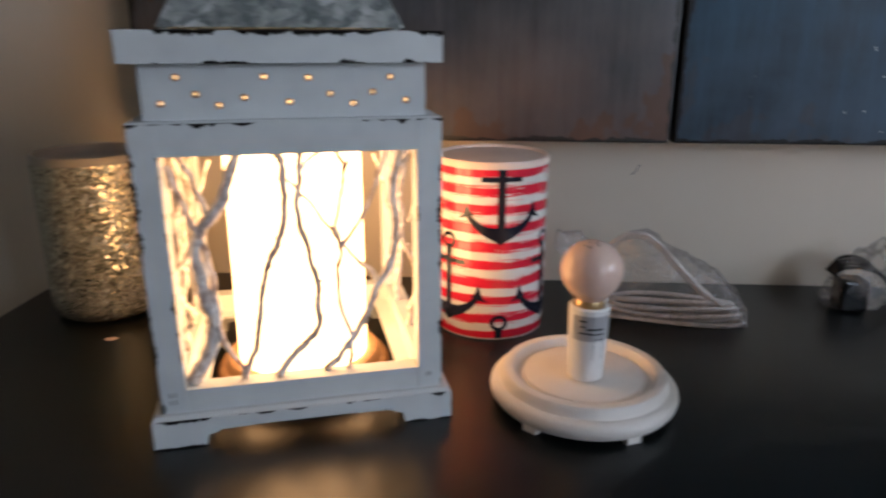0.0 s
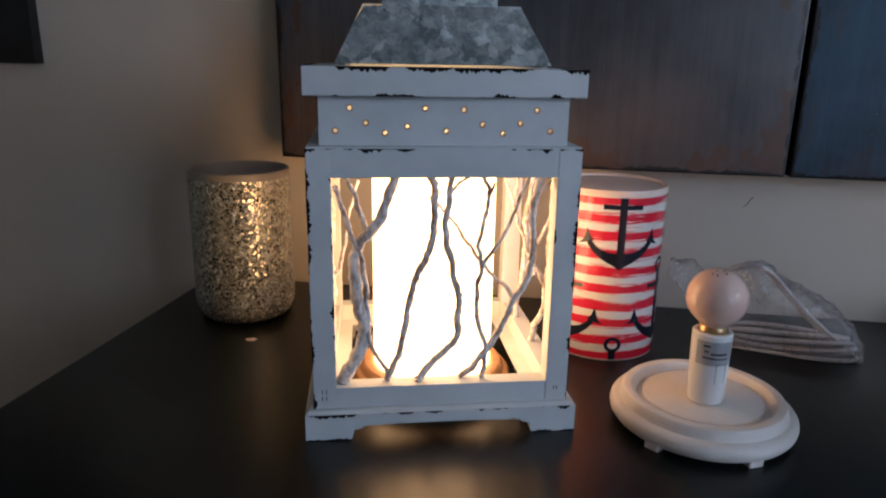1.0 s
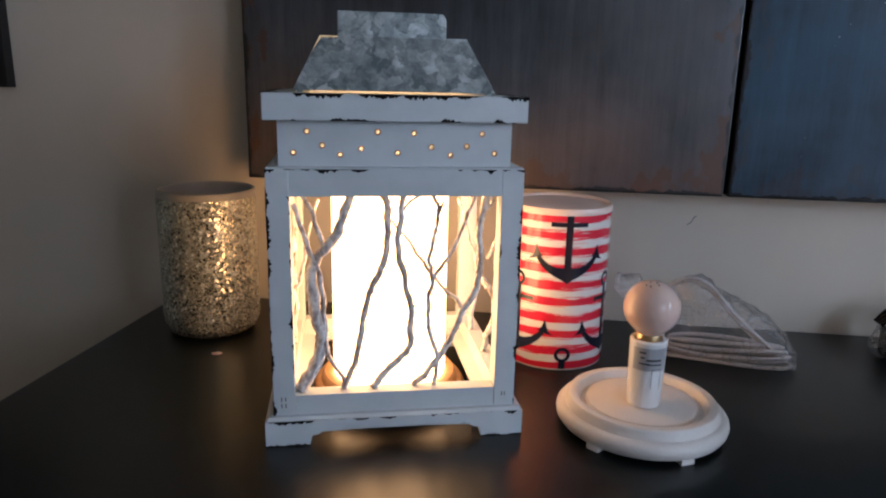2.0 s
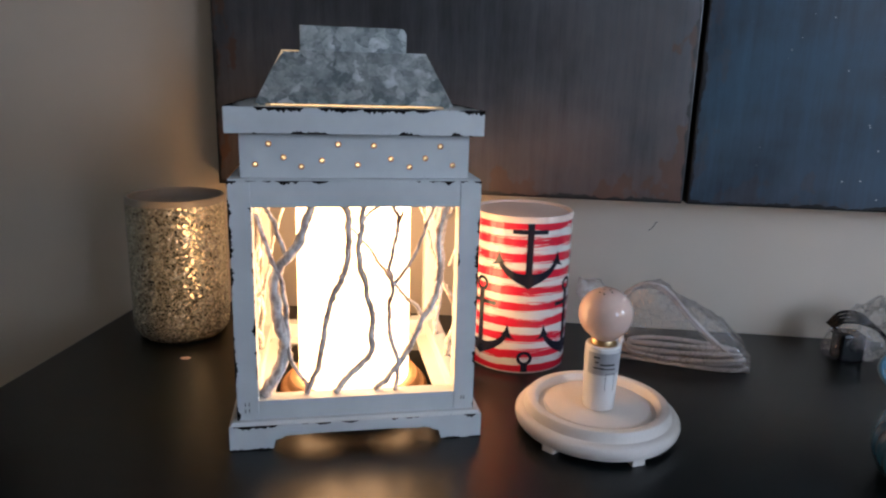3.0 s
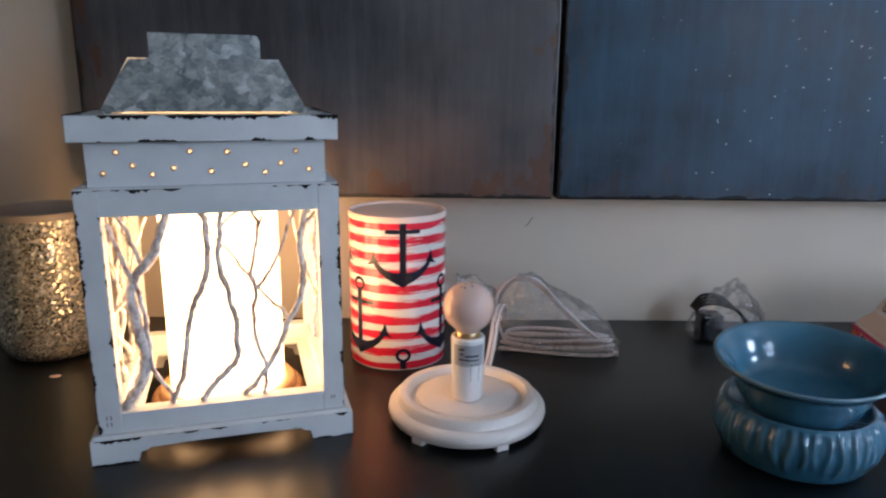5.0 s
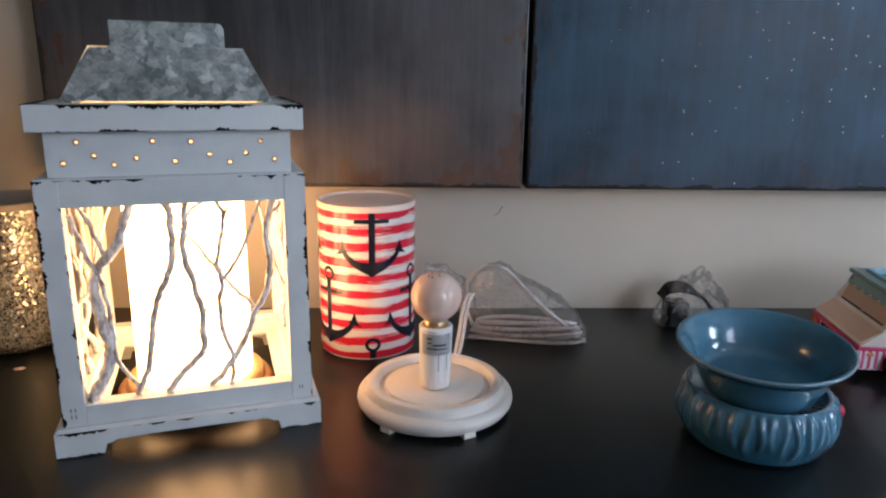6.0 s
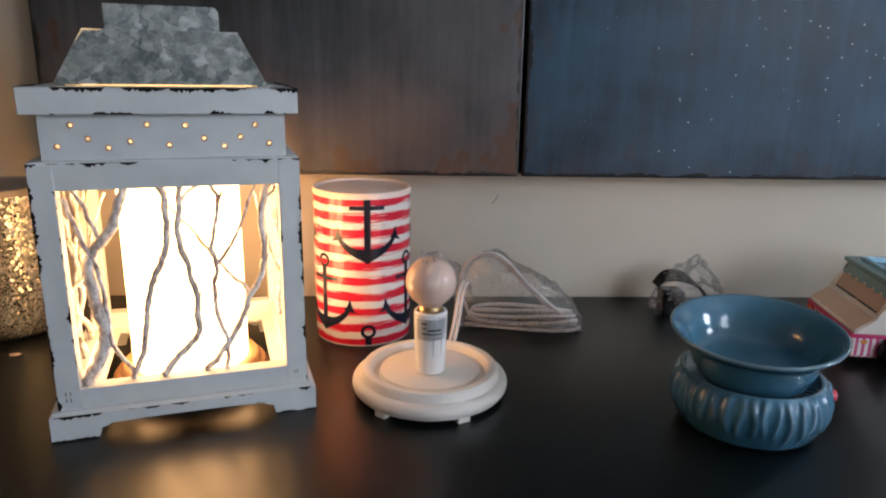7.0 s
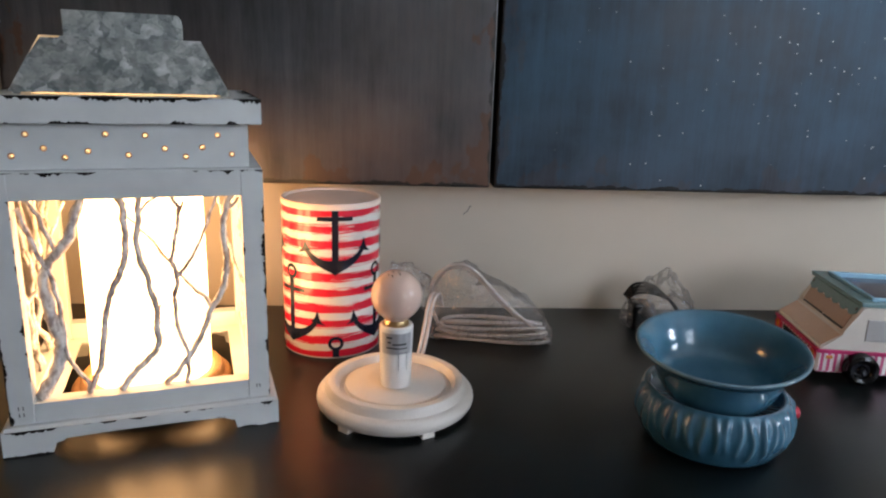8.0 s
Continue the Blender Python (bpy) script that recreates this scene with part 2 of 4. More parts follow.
def make_glow(name, colour, strength):
    n = Nodes(name)
    vein = n.noise(18.0, 4.0)
    n.bump(vein, 0.1, 0.001)
    return n.done((0.80, 0.76, 0.68), 0.5, 0.0, Emission_Color=(*colour, 1), Emission_Strength=n.ramp(vein, 0.3, 0.7, strength * 0.92, strength * 1.08))


def make_glass():
    n = Nodes("window_glass")
    return n.done((1.0, 1.0, 1.0), 0.02, 0.0, Transmission_Weight=1.0, IOR=1.45)


WALL_PAINT = make_wall_paint()
TABLE = make_table()
PANEL_WIDTH = 0.7090
PANEL_BROWNED = make_panel_paint(PANEL_WIDTH, (0.019, 0.0225, 0.0280), (0.088, 0.095, 0.108), 0.36, 0.0, 0.75, 0.40, 1.0)
PANEL_SPECKLED = make_panel_paint(PANEL_WIDTH, (0.0062, 0.0215, 0.0385), (0.0265, 0.081, 0.134), 0.10, 1.0, 0.34, 0.47, 0.25)
CHIPPED = make_chipped_paint()
GALVANISED = make_galvanised()
STRIPES = make_striped_print()
CRACKLE = make_crackle()
FILM = make_clear_film()
TWIG_PALE = make_twig("pale_twig_bark", (0.42, 0.35, 0.31), (0.90, 0.86, 0.81))
TWIG_BROWN = make_twig("brown_twig_bark", (0.33, 0.245, 0.215), (0.93, 0.86, 0.81))
WOOD = make_wood()
GLOW = make_glow("glowing_shade", SHADE_COLOUR, SHADE_GLOW)
WINDOW_GLASS = make_glass()
WHITE = plain("white_satin_paint", (0.78, 0.725, 0.665), 0.5, vary=0.05, scale=34, bump=0.55)
CREAM = plain("cream_ceramic", (0.84, 0.66, 0.56), 0.3, vary=0.05)
IVORY = plain("ivory_ceramic", (0.36, 0.32, 0.265), 0.35, vary=0.05)
# darker than the rim: shade inside the mosaic's dish, put into its colour
DISH_SHADED = plain("shaded_dish_ceramic", (0.30, 0.27, 0.245), 0.5, vary=0.1)
NAVY = plain("navy_print", (0.012, 0.014, 0.028), 0.22, vary=0.2, bump=0.0)
SOCKET = plain("white_porcelain", (0.80, 0.80, 0.79), 0.25, vary=0.03, bump=0.0)
FROSTED = plain("frosted_bulb_glass", (0.77, 0.56, 0.47), 0.14, vary=0.03, bump=0.0, Subsurface_Weight=0.25, Subsurface_Radius=(0.02, 0.015, 0.01), Coat_Weight=0.3)
FLAKED = plain("bare_dark_wood", (0.008, 0.0065, 0.006), 0.8, vary=0.4, Specular_IOR_Level=0.15)
COPPER = plain("worn_copper", (0.62, 0.34, 0.20), 0.32, 1.0)
BRASS = plain("dull_brass", (0.60, 0.42, 0.22), 0.35, 1.0)
SILVER = plain("silver_paper", (0.46, 0.47, 0.49), 0.35, 0.3, vary=0.08)
INK = plain("grey_ink", (0.06, 0.065, 0.07), 0.5, vary=0.2, bump=0.0)
CORD = plain("white_vinyl_cord", (0.64, 0.59, 0.57), 0.38, vary=0.05)
BLACK = plain("black_plastic", (0.006, 0.006, 0.007), 0.38, vary=0.2)
GLOSS_BLACK = plain("gloss_black_plastic", (0.002, 0.002, 0.0025), 0.16, vary=0.2, bump=0.0, Specular_IOR_Level=0.3)
RED = plain("red_plastic", (0.62, 0.03, 0.06), 0.3)
DARK_FRAME = plain("black_frame", (0.006, 0.006, 0.006), 0.55, vary=0.3)
CEILING_PAINT = plain("ceiling_paint", (0.78, 0.77, 0.75), 0.8, vary=0.03, scale=4)
FLOOR_WOOD = plain("floor_boards", (0.16, 0.10, 0.06), 0.45, vary=0.25, scale=6)
TRIM = plain("white_trim", (0.75, 0.74, 0.72), 0.45, vary=0.04)
PETAL = plain("pale_pink_flake", (0.70, 0.52, 0.46), 0.6)


def make_blue_glaze():
    n = Nodes("blue_glaze")
    cloud, fine = n.noise(22.0, 4.0), n.noise(240.0, 3.0)
    geo = n.tree.nodes.new("ShaderNodeNewGeometry")
    worn = n.ramp(geo.outputs["Pointiness"], 0.52, 0.60)
    blue = n.mix(n.ramp(cloud, 0.3, 0.7), (0.030, 0.130, 0.208), (0.052, 0.178, 0.268))
    blue = n.mix(n.math("MULTIPLY", n.ramp(fine, 0.62, 0.7), 0.4), blue, (0.05, 0.15, 0.24))
    n.bump(cloud, 0.06, 0.001)
    return n.done(n.mix(n.math("MULTIPLY", worn, 0.55), blue, (0.28, 0.36, 0.38)), 0.15, 0.0, Coat_Weight=0.6, Coat_Roughness=0.05)


BLUE = make_blue_glaze()


# ---------- shapes ----------
def part(name, bm, material, parent=None, label="", smooth=False, at=None):
    """Link a bmesh as one mesh object under a thing or a part."""
    bmesh.ops.recalc_face_normals(bm, faces=bm.faces)
    mesh = bpy.data.meshes.new(name)
    bm.to_mesh(mesh)
    bm.free()
    mesh.materials.append(material)
    if smooth:
        mesh.polygons.foreach_set("use_smooth", [True] * len(mesh.polygons))
        if smooth != "all":
            mesh.set_sharp_from_angle(angle=radians(38))
    ob = new(name, mesh)
    if parent is not None:
        ob.parent = parent
    if at is not None:
        ob.matrix_basis = at
    return tagged(ob, label) if label else ob


def thing(name, m, label, category, group="", kind=""):
    ob = new(name)
    ob.empty_display_size = 0.02
    ob.matrix_basis = m
    return tagged(ob, label, category, group, kind)


def add_box(bm, x0, x1, y0, y1, z0, z1, bevel=0.0):
    made = bmesh.ops.create_cube(bm, size=1.0)["verts"]
    for v in made:
        v.co = Vector((x0 + (v.co.x + 0.5) * (x1 - x0), y0 + (v.co.y + 0.5) * (y1 - y0), z0 + (v.co.z + 0.5) * (z1 - z0)))
    if bevel:
        edges = list({e for v in made for e in v.link_edges})
        bmesh.ops.bevel(bm, geom=edges, offset=bevel, segments=2, profile=0.6, affect="EDGES")


def box(x0, x1, y0, y1, z0, z1, bevel=0.0):
    bm = bmesh.new()
    add_box(bm, x0, x1, y0, y1, z0, z1, bevel)
    return bm


def revolve(profile, n=64, shape=None):
    """Turn a line of (radius, height) round the z axis. shape(angle, r, z) may change the radius."""
    bm = bmesh.new()
    rings = []
    for r, z in profile:
        if r < 1e-6:
            rings.append([bm.verts.new((0, 0, z))])
            continue
        ring = []
        for i in range(n):
            a = 2 * math.pi * i / n
            k = shape(a, r, z) if shape else r
            ring.append(bm.verts.new((k * math.cos(a), k * math.sin(a), z)))
        rings.append(ring)
    for a, b in zip(rings, rings[1:]):
        for i in range(n):
            j = (i + 1) % n
            if len(a) == 1 and len(b) > 1:
                bm.faces.new((a[0], b[i], b[j]))
            elif len(b) == 1 and len(a) > 1:
                bm.faces.new((a[i], a[j], b[0]))
            elif len(a) > 1:
                bm.faces.new((a[i], a[j], b[j], b[i]))
    return bm


def glide(points, steps=6):
    """A smooth line through points (Catmull-Rom)."""
    pts = [Vector(p) for p in points]
    pts = [pts[0] * 2 - pts[1]] + pts + [pts[-1] * 2 - pts[-2]]
    out = []
    for p0, p1, p2, p3 in zip(pts, pts[1:], pts[2:], pts[3:]):
        for i in range(steps):
            t = i / steps
            out.append(0.5 * (2 * p1 + (p2 - p0) * t + (2 * p0 - 5 * p1 + 4 * p2 - p3) * t * t + (3 * p1 - p0 - 3 * p2 + p3) * t ** 3))
    return out + [pts[-2]]


def add_tube(bm, line, radius, n=10, closed=False, wobble=0.0, rng=None):
    """A tube along a line; radius is a number or a pair from start to end."""
    r0, r1 = radius if isinstance(radius, tuple) else (radius, radius)
    side = Vector((0.3, 1.0, 0.2)).normalized()
    rings = []
    count = len(line)
    for i, p in enumerate(line):
        a = line[(i - 1) % count] if closed or i else p
        b = line[(i + 1) % count] if closed or i < count - 1 else p
        way = (b - a).normalized()
        side = (side - way * side.dot(way)).normalized()
        up = way.cross(side)
        r = r0 + (r1 - r0) * i / max(1, count - 1)
        ring = []
        for k in range(n):
            w = 1.0 + (rng.uniform(-wobble, wobble) if rng else 0.0)
            t = 2 * math.pi * k / n
            ring.append(bm.verts.new(p + (side * math.cos(t) + up * math.sin(t)) * r * w))
        rings.append(ring)
    pairs = list(zip(rings, rings[1:])) + ([(rings[-1], rings[0])] if closed else [])
    for a, b in pairs:
        for k in range(n):
            bm.faces.new((a[k], a[(k + 1) % n], b[(k + 1) % n], b[k]))
    if not closed:
        bm.faces.new(rings[0][::-1])
        bm.faces.new(rings[-1])


def prism(outline, place, depth):
    """Extrude a flat outline; place(u, v, w) gives the point at depth w."""
    bm = bmesh.new()
    near = [bm.verts.new(place(u, v, 0.0)) for u, v in outline]
    far = [bm.verts.new(place(u, v, depth)) for u, v in outline]
    bm.faces.new(near)
    bm.faces.new(far[::-1])
    for i in range(len(outline)):
        j = (i + 1) % len(outline)
        bm.faces.new((near[i], far[i], far[j], near[j]))
    return bm


def holed_sheet(x0, x1, z0, z1, holes, radius, y0, y1):
    """An upright board from y0 to y1 with round holes drilled through it."""
    pts = [Vector(p) for p in ((x0, z0), (x1, z0), (x1, z1), (x0, z1))]
    faces = [[0, 1, 2, 3]]
    for hx, hz in holes:
        first = len(pts)
        pts += [Vector((hx + radius * math.cos(t), hz + radius * math.sin(t))) for t in (2 * math.pi * k / 14 for k in range(14))]
        faces.append(list(range(first, first + 14)))
    verts, _, tris, _, _, _ = delaunay_2d_cdt(pts, [], faces, 1, 1e-6)
    bm = bmesh.new()
    near = [bm.verts.new((v.x, y0, v.y)) for v in verts]
    far = [bm.verts.new((v.x, y1, v.y)) for v in verts]
    count = {}
    for f in tris:
        mid = sum((verts[i] for i in f), Vector((0, 0))) / 3
        if any((mid - Vector(h)).length < radius * 0.97 for h in holes):
            continue
        bm.faces.new([near[i] for i in f])
        bm.faces.new([far[i] for i in reversed(f)])
        for a, b in zip(f, (*f[1:], f[0])):
            count.setdefault(frozenset((a, b)), []).append((a, b))
    for uses in count.values():
        if len(uses) == 1:
            a, b = uses[0]
            bm.faces.new((near[b], near[a], far[a], far[b]))
    return bm


# ---------- the room ----------
def structure(name, bm, material, label, category, smooth=False):
    return tagged(part(name, bm, material, None, label, smooth), "", category, "", "structure")


T = 0.12
structure("floor", box(WALL_LEFT - T, WALL_RIGHT + T, WALL_REAR - T, WALL_BACK + T, FLOOR - 0.1, FLOOR), FLOOR_WOOD, "brown wooden floor of the room", "floor")
structure("ceiling", box(WALL_LEFT - T, WALL_RIGHT + T, WALL_REAR - T, WALL_BACK + T, CEILING, CEILING + 0.1), CEILING_PAINT, "plain white painted ceiling", "ceiling")
structure("wall_back", box(WALL_LEFT - T, WALL_RIGHT + T, WALL_BACK, WALL_BACK + T, FLOOR, CEILING), WALL_PAINT, "beige painted wall behind the table", "wall")
structure("wall_left", box(WALL_LEFT - T, WALL_LEFT, WALL_REAR, WALL_BACK, FLOOR, CEILING), WALL_PAINT, "plain beige painted wall", "wall")
bm = bmesh.new()
for y0, y1, z0, z1 in ((WALL_REAR, SIDE_Y0, FLOOR, CEILING), (SIDE_Y1, WALL_BACK, FLOOR, CEILING), (SIDE_Y0, SIDE_Y1, FLOOR, SIDE_Z0), (SIDE_Y0, SIDE_Y1, SIDE_Z1, CEILING)):
    add_box(bm, WALL_RIGHT, WALL_RIGHT + T, y0, y1, z0, z1)
structure("wall_right", bm, WALL_PAINT, "beige painted wall with a small window", "wall")
bm = bmesh.new()
for x0, x1, z0, z1 in ((WALL_LEFT - T, WIN_X0, FLOOR, CEILING), (WIN_X1, WALL_RIGHT + T, FLOOR, CEILING), (WIN_X0, WIN_X1, FLOOR, WIN_Z0), (WIN_X0, WIN_X1, WIN_Z1, CEILING)):
    add_box(bm, x0, x1, WALL_REAR - T, WALL_REAR, z0, z1)
structure("wall_rear", bm, WALL_PAINT, "beige painted wall with a window", "wall")


def fitted_window(name, m, width, height, label):
    """A window standing in the plane y = 0 of m, its lower left corner at the origin."""
    win = thing(name, m, label, "window", kind="structure")
    bars = bmesh.new()
    for x0, x1, z0, z1 in ((0, 0.05, 0, height), (width - 0.05, width, 0, height), (0.05, width - 0.05, 0, 0.05), (0.05, width - 0.05, height - 0.05, height), (0.05, width - 0.05, height / 2 - 0.02, height / 2 + 0.02)):
        add_box(bars, x0, x1, -0.025, 0.025, z0, z1)
    part("window_frame", bars, TRIM, win)
    for z0, z1 in ((0.05, height / 2 - 0.02), (height / 2 + 0.02, height - 0.05)):
        pane = part("pane", box(0.05, width - 0.05, -0.003, 0.003, z0, z1), WINDOW_GLASS, win)
        pane.visible_shadow = False


fitted_window("window_1", pose(WIN_X0, WALL_REAR - 0.05, WIN_Z0), WIN_X1 - WIN_X0, WIN_Z1 - WIN_Z0, "white-framed two-pane window letting in daylight")
fitted_window("window_2", pose(WALL_RIGHT + 0.05, SIDE_Y0, SIDE_Z0, 0, 0, 90), SIDE_Y1 - SIDE_Y0, SIDE_Z1 - SIDE_Z0, "small white-framed window letting in daylight")


# ---------- table ----------
table = thing("table", pose(0, 0, FLOOR), "charcoal-stained table with a low sheen against the wall", "table")
H = TOP - FLOOR
part("tabletop", box(TABLE_LEFT, TABLE_RIGHT, TABLE_FRONT, WALL_BACK - 0.002, H - 0.035, H, 0.004), TABLE, table)
for x in (TABLE_LEFT + 0.06, TABLE_RIGHT - 0.06):
    for y in (TABLE_FRONT + 0.06, WALL_BACK - 0.06):
        part("leg", box(x - 0.03, x + 0.03, y - 0.03, y + 0.03, 0, H - 0.035, 0.004), TABLE, table)


# ---------- dark panels on the back wall ----------
PANEL_Y, PANEL_Z = 0.972, 0.2085


def wall_panel(x0, material, label):
    ob = part("wall_panel", box(0, PANEL_WIDTH, 0, WALL_BACK - PANEL_Y - 0.001, 0, 0.85, 0.0025), material)
    ob.matrix_basis = pose(x0, PANEL_Y, PANEL_Z)
    return tagged(ob, label, "wall panel", "dark panels on the wall")


wall_panel(-0.4295, PANEL_BROWNED, "dark brown-grey brushed wooden panel, rusty worn edges, on the wall")
wall_panel(0.2858, PANEL_SPECKLED, "dark blue-grey brushed wooden panel with white paint specks, on the wall")

# black frame further along the wall
frame_thing = thing("picture_frame", pose(-1.0995, WALL_BACK, 0.3355), "black picture frame hanging on the beige wall", "picture frame")
for x0, x1, z0, z1 in ((-0.25, -0.225, 0, 0.6), (0.225, 0.25, 0, 0.6), (-0.225, 0.225, 0, 0.025), (-0.225, 0.225, 0.575, 0.6)):
    part("frame_bar", box(x0, x1, -0.020, -0.001, z0, z1, 0.001), DARK_FRAME, frame_thing)
part("picture", box(-0.225, 0.225, -0.016, -0.001, 0.025, 0.575), DARK_FRAME, frame_thing)

# pencil scuff on the wall
bm = bmesh.new()
add_tube(bm, glide([(0.246, WALL_BACK - 0.0003, 0.155), (0.252, WALL_BACK - 0.0003, 0.160), (0.256, WALL_BACK - 0.0003, 0.168), (0.259, WALL_BACK - 0.0003, 0.169)]), 0.0006, 5)
tagged(part("wall_scuff", bm, INK), "short grey pencil scuff on the beige wall", "scuff")


# ---------- lantern ----------
LANTERN = pose(-0.1550, 0.7202, 0.0, 0, 0, 16)
lantern = thing("lantern", LANTERN, "white wooden lantern, chipped paint, twig sides and galvanised roof, lit", "lantern")
B, OP = 0.1250, 0.1030
Z0, Z1, Z2, Z3 = 0.0265, 0.0475, 0.2515, 0.2770

# base: four skirting boards with arched feet
HALF = 0.133
arch = [(-HALF, TOP), (-0.089, TOP), (-0.0865, 0.0065), (-0.080, 0.0080), (-0.076, 0.0105), (-0.03, 0.0118), (0.03, 0.0118), (0.076, 0.0105), (0.080, 0.0080), (0.0865, 0.0065), (0.089, TOP), (HALF, TOP), (HALF, 0.0235), (-HALF, 0.0235)]
for k in range(4):
    trim = 0.0 if k % 2 == 0 else 0.0142
    outline = [(max(-HALF + trim, min(HALF - trim, u)), v) for u, v in arch]
    bm = prism(outline, lambda u, v, w: (u, -HALF + w, v), 0.014)
    part("base_board", bm, CHIPPED, lantern, at=pose(0, 0, 0, 0, 0, 90 * k))
bm = bmesh.new()
for k in range(4):
    edge = 0.1315
    a = [(-edge, -edge), (edge, -edge), (0.0905, -0.0905), (-0.0905, -0.0905)]
    m = Matrix.Rotation(math.pi / 2 * k, 3, "Z")
    low = [bm.verts.new(m @ Vector((x, y, 0.0236))) for x, y in a]
    high = [bm.verts.new(m @ Vector((x * (0.987 if abs(x) > 0.1 else 1), y * (0.987 if abs(y) > 0.1 else 1), Z0))) for x, y in a]
    bm.faces.new(low[::-1]), bm.faces.new(high)
    for i in range(4):
        j = (i + 1) % 4
        bm.faces.new((low[i], low[j], high[j], high[i]))
part("base_moulding", bm, CHIPPED, lantern)

# posts and rails
for sx in (-1, 1):
    for sy in (-1, 1):
        xs, ys = sorted((sx * OP, sx * B)), sorted((sy * OP, sy * B))
        part("corner_post", box(*xs, *ys, Z0, Z3, 0.0012), CHIPPED, lantern)
for k in range(4):
    at = pose(0, 0, 0, 0, 0, 90 * k)
    part("bottom_rail", box(-OP + 0.0002, OP - 0.0002, -B + 0.0006, -B + 0.019, Z0, Z1, 0.0006), CHIPPED, lantern, at=at)
    part("top_rail", box(-OP, OP, -B + 0.0004, -B + 0.019, Z2, Z3, 0.0003), CHIPPED, lantern, at=at)
bm = bmesh.new()
for k in range(4):
    if k % 2 == 0:
        y = -B if k == 0 else B - 0.025
        add_box(bm, -B + 0.001, B - 0.001, y + 0.001, y + 0.024, Z3, Z3 + 0.002)
    else:
        x = -B if k == 1 else B - 0.025
        add_box(bm, x + 0.001, x + 0.024, -B + 0.0251, B - 0.0251, Z3, Z3 + 0.002)
part("shoulder", bm, CHIPPED, lantern)

# pierced neck
NECK, N0, N1 = 0.1130, Z3 + 0.002, 0.3225
PIERCED = [(-0.0985, 0.292), (-0.0855, 0.312), (-0.0715, 0.299), (-0.0545, 0.290), (-0.0345, 0.296), (-0.0185, 0.312), (0.0005, 0.292), (0.0165, 0.311), (0.0335, 0.298), (0.0525, 0.290), (0.0685, 0.299), (0.0835, 0.311), (0.0965, 0.292)]
for k in range(4):
    w = NECK if k % 2 == 0 else NECK - 0.0092
    holes = [(x * w / NECK, z) for x, z in PIERCED]
    part("pierced_board", holed_sheet(-w, w, N0, N1, holes, 0.0021, -NECK, -NECK + 0.009), CHIPPED, lantern, at=pose(0, 0, 0, 0, 0, 90 * k))

# top frame, open in the middle
LID = 0.1255
bm = bmesh.new()
for k in range(4):
    if k % 2 == 0:
        y = -LID if k == 0 else LID - 0.04
        add_box(bm, -LID, LID, y, y + 0.04, N1, 0.3475, 0.0012)
    else:
        x = -LID if k == 1 else LID - 0.04
        add_box(bm, x, x + 0.04, -LID + 0.04, LID - 0.04, N1 + 0.0005, 0.347)
part("top_frame", bm, CHIPPED, lantern)

# sheet-metal roof, standing a little off the frame so that light leaks out
W0, RZ0, W1, RZ1, SHEET = 0.0985, 0.3497, 0.0730, 0.4013, 0.0006
for k in range(4):
    outline = [(-W0, RZ0), (W0, RZ0), (W1, RZ1), (-W1, RZ1)]
    if k == 0:
        # the front sheet gapes at its upper corner, where the fold has sprung
        outline = [(-W0, RZ0), (W0, RZ0), (W1, RZ1), (-W1 + 0.018, RZ1), (-W1 + 0.017, RZ1 - 0.0012), (-W1 + 0.0014, RZ1 - 0.0012), (-W0 + (W0 - W1) * 0.55, RZ0 + (RZ1 - RZ0) * 0.55)]
    bm = prism(outline, lambda u, v, w: (u, -(W0 + (W1 - W0) * (v - RZ0) / (RZ1 - RZ0)) + w, v), SHEET)
    part("roof_sheet", bm, GALVANISED, lantern, "mottled galvanised steel roof sheet", at=pose(0, 0, 0, 0, 0, 90 * k))
part("roof_plate", box(-W1, W1, -W1, W1, RZ1, RZ1 + 0.0006), GALVANISED, lantern)
for sx, sy in ((-1, 1), (1, 1), (-1, -1), (1, -1)):
    part("roof_spacer", box(sx * 0.092 - 0.003, sx * 0.092 + 0.003, sy * 0.092 - 0.003, sy * 0.092 + 0.003, 0.3475, 0.3499), GALVANISED, lantern)
bm = prism([(-0.0555, 0.4019), (0.0555, 0.4019), (0.0555, 0.4215), (0.0525, 0.4265), (0.049, 0.4275), (-0.0555, 0.4275)], lambda u, v, w: (u, -0.048 + w, v), 0.096)
bmesh.ops.bevel(bm, geom=[e for e in bm.edges], offset=0.0008, segments=1, affect="EDGES")
part("roof_cap", bm, GALVANISED, lantern, "galvanised steel cap box")

# staples low on the front posts
for x, z in ((-0.1165, 0.044), (-0.1125, 0.044), (-0.1165, 0.037), (-0.1125, 0.037), (0.1115, 0.040), (0.1145, 0.040)):
    part("staple_mark", box(x - 0.0005, x + 0.0005, -B - 0.0002, -B + 0.001, z - 0.0022, z + 0.0022), INK, lantern)

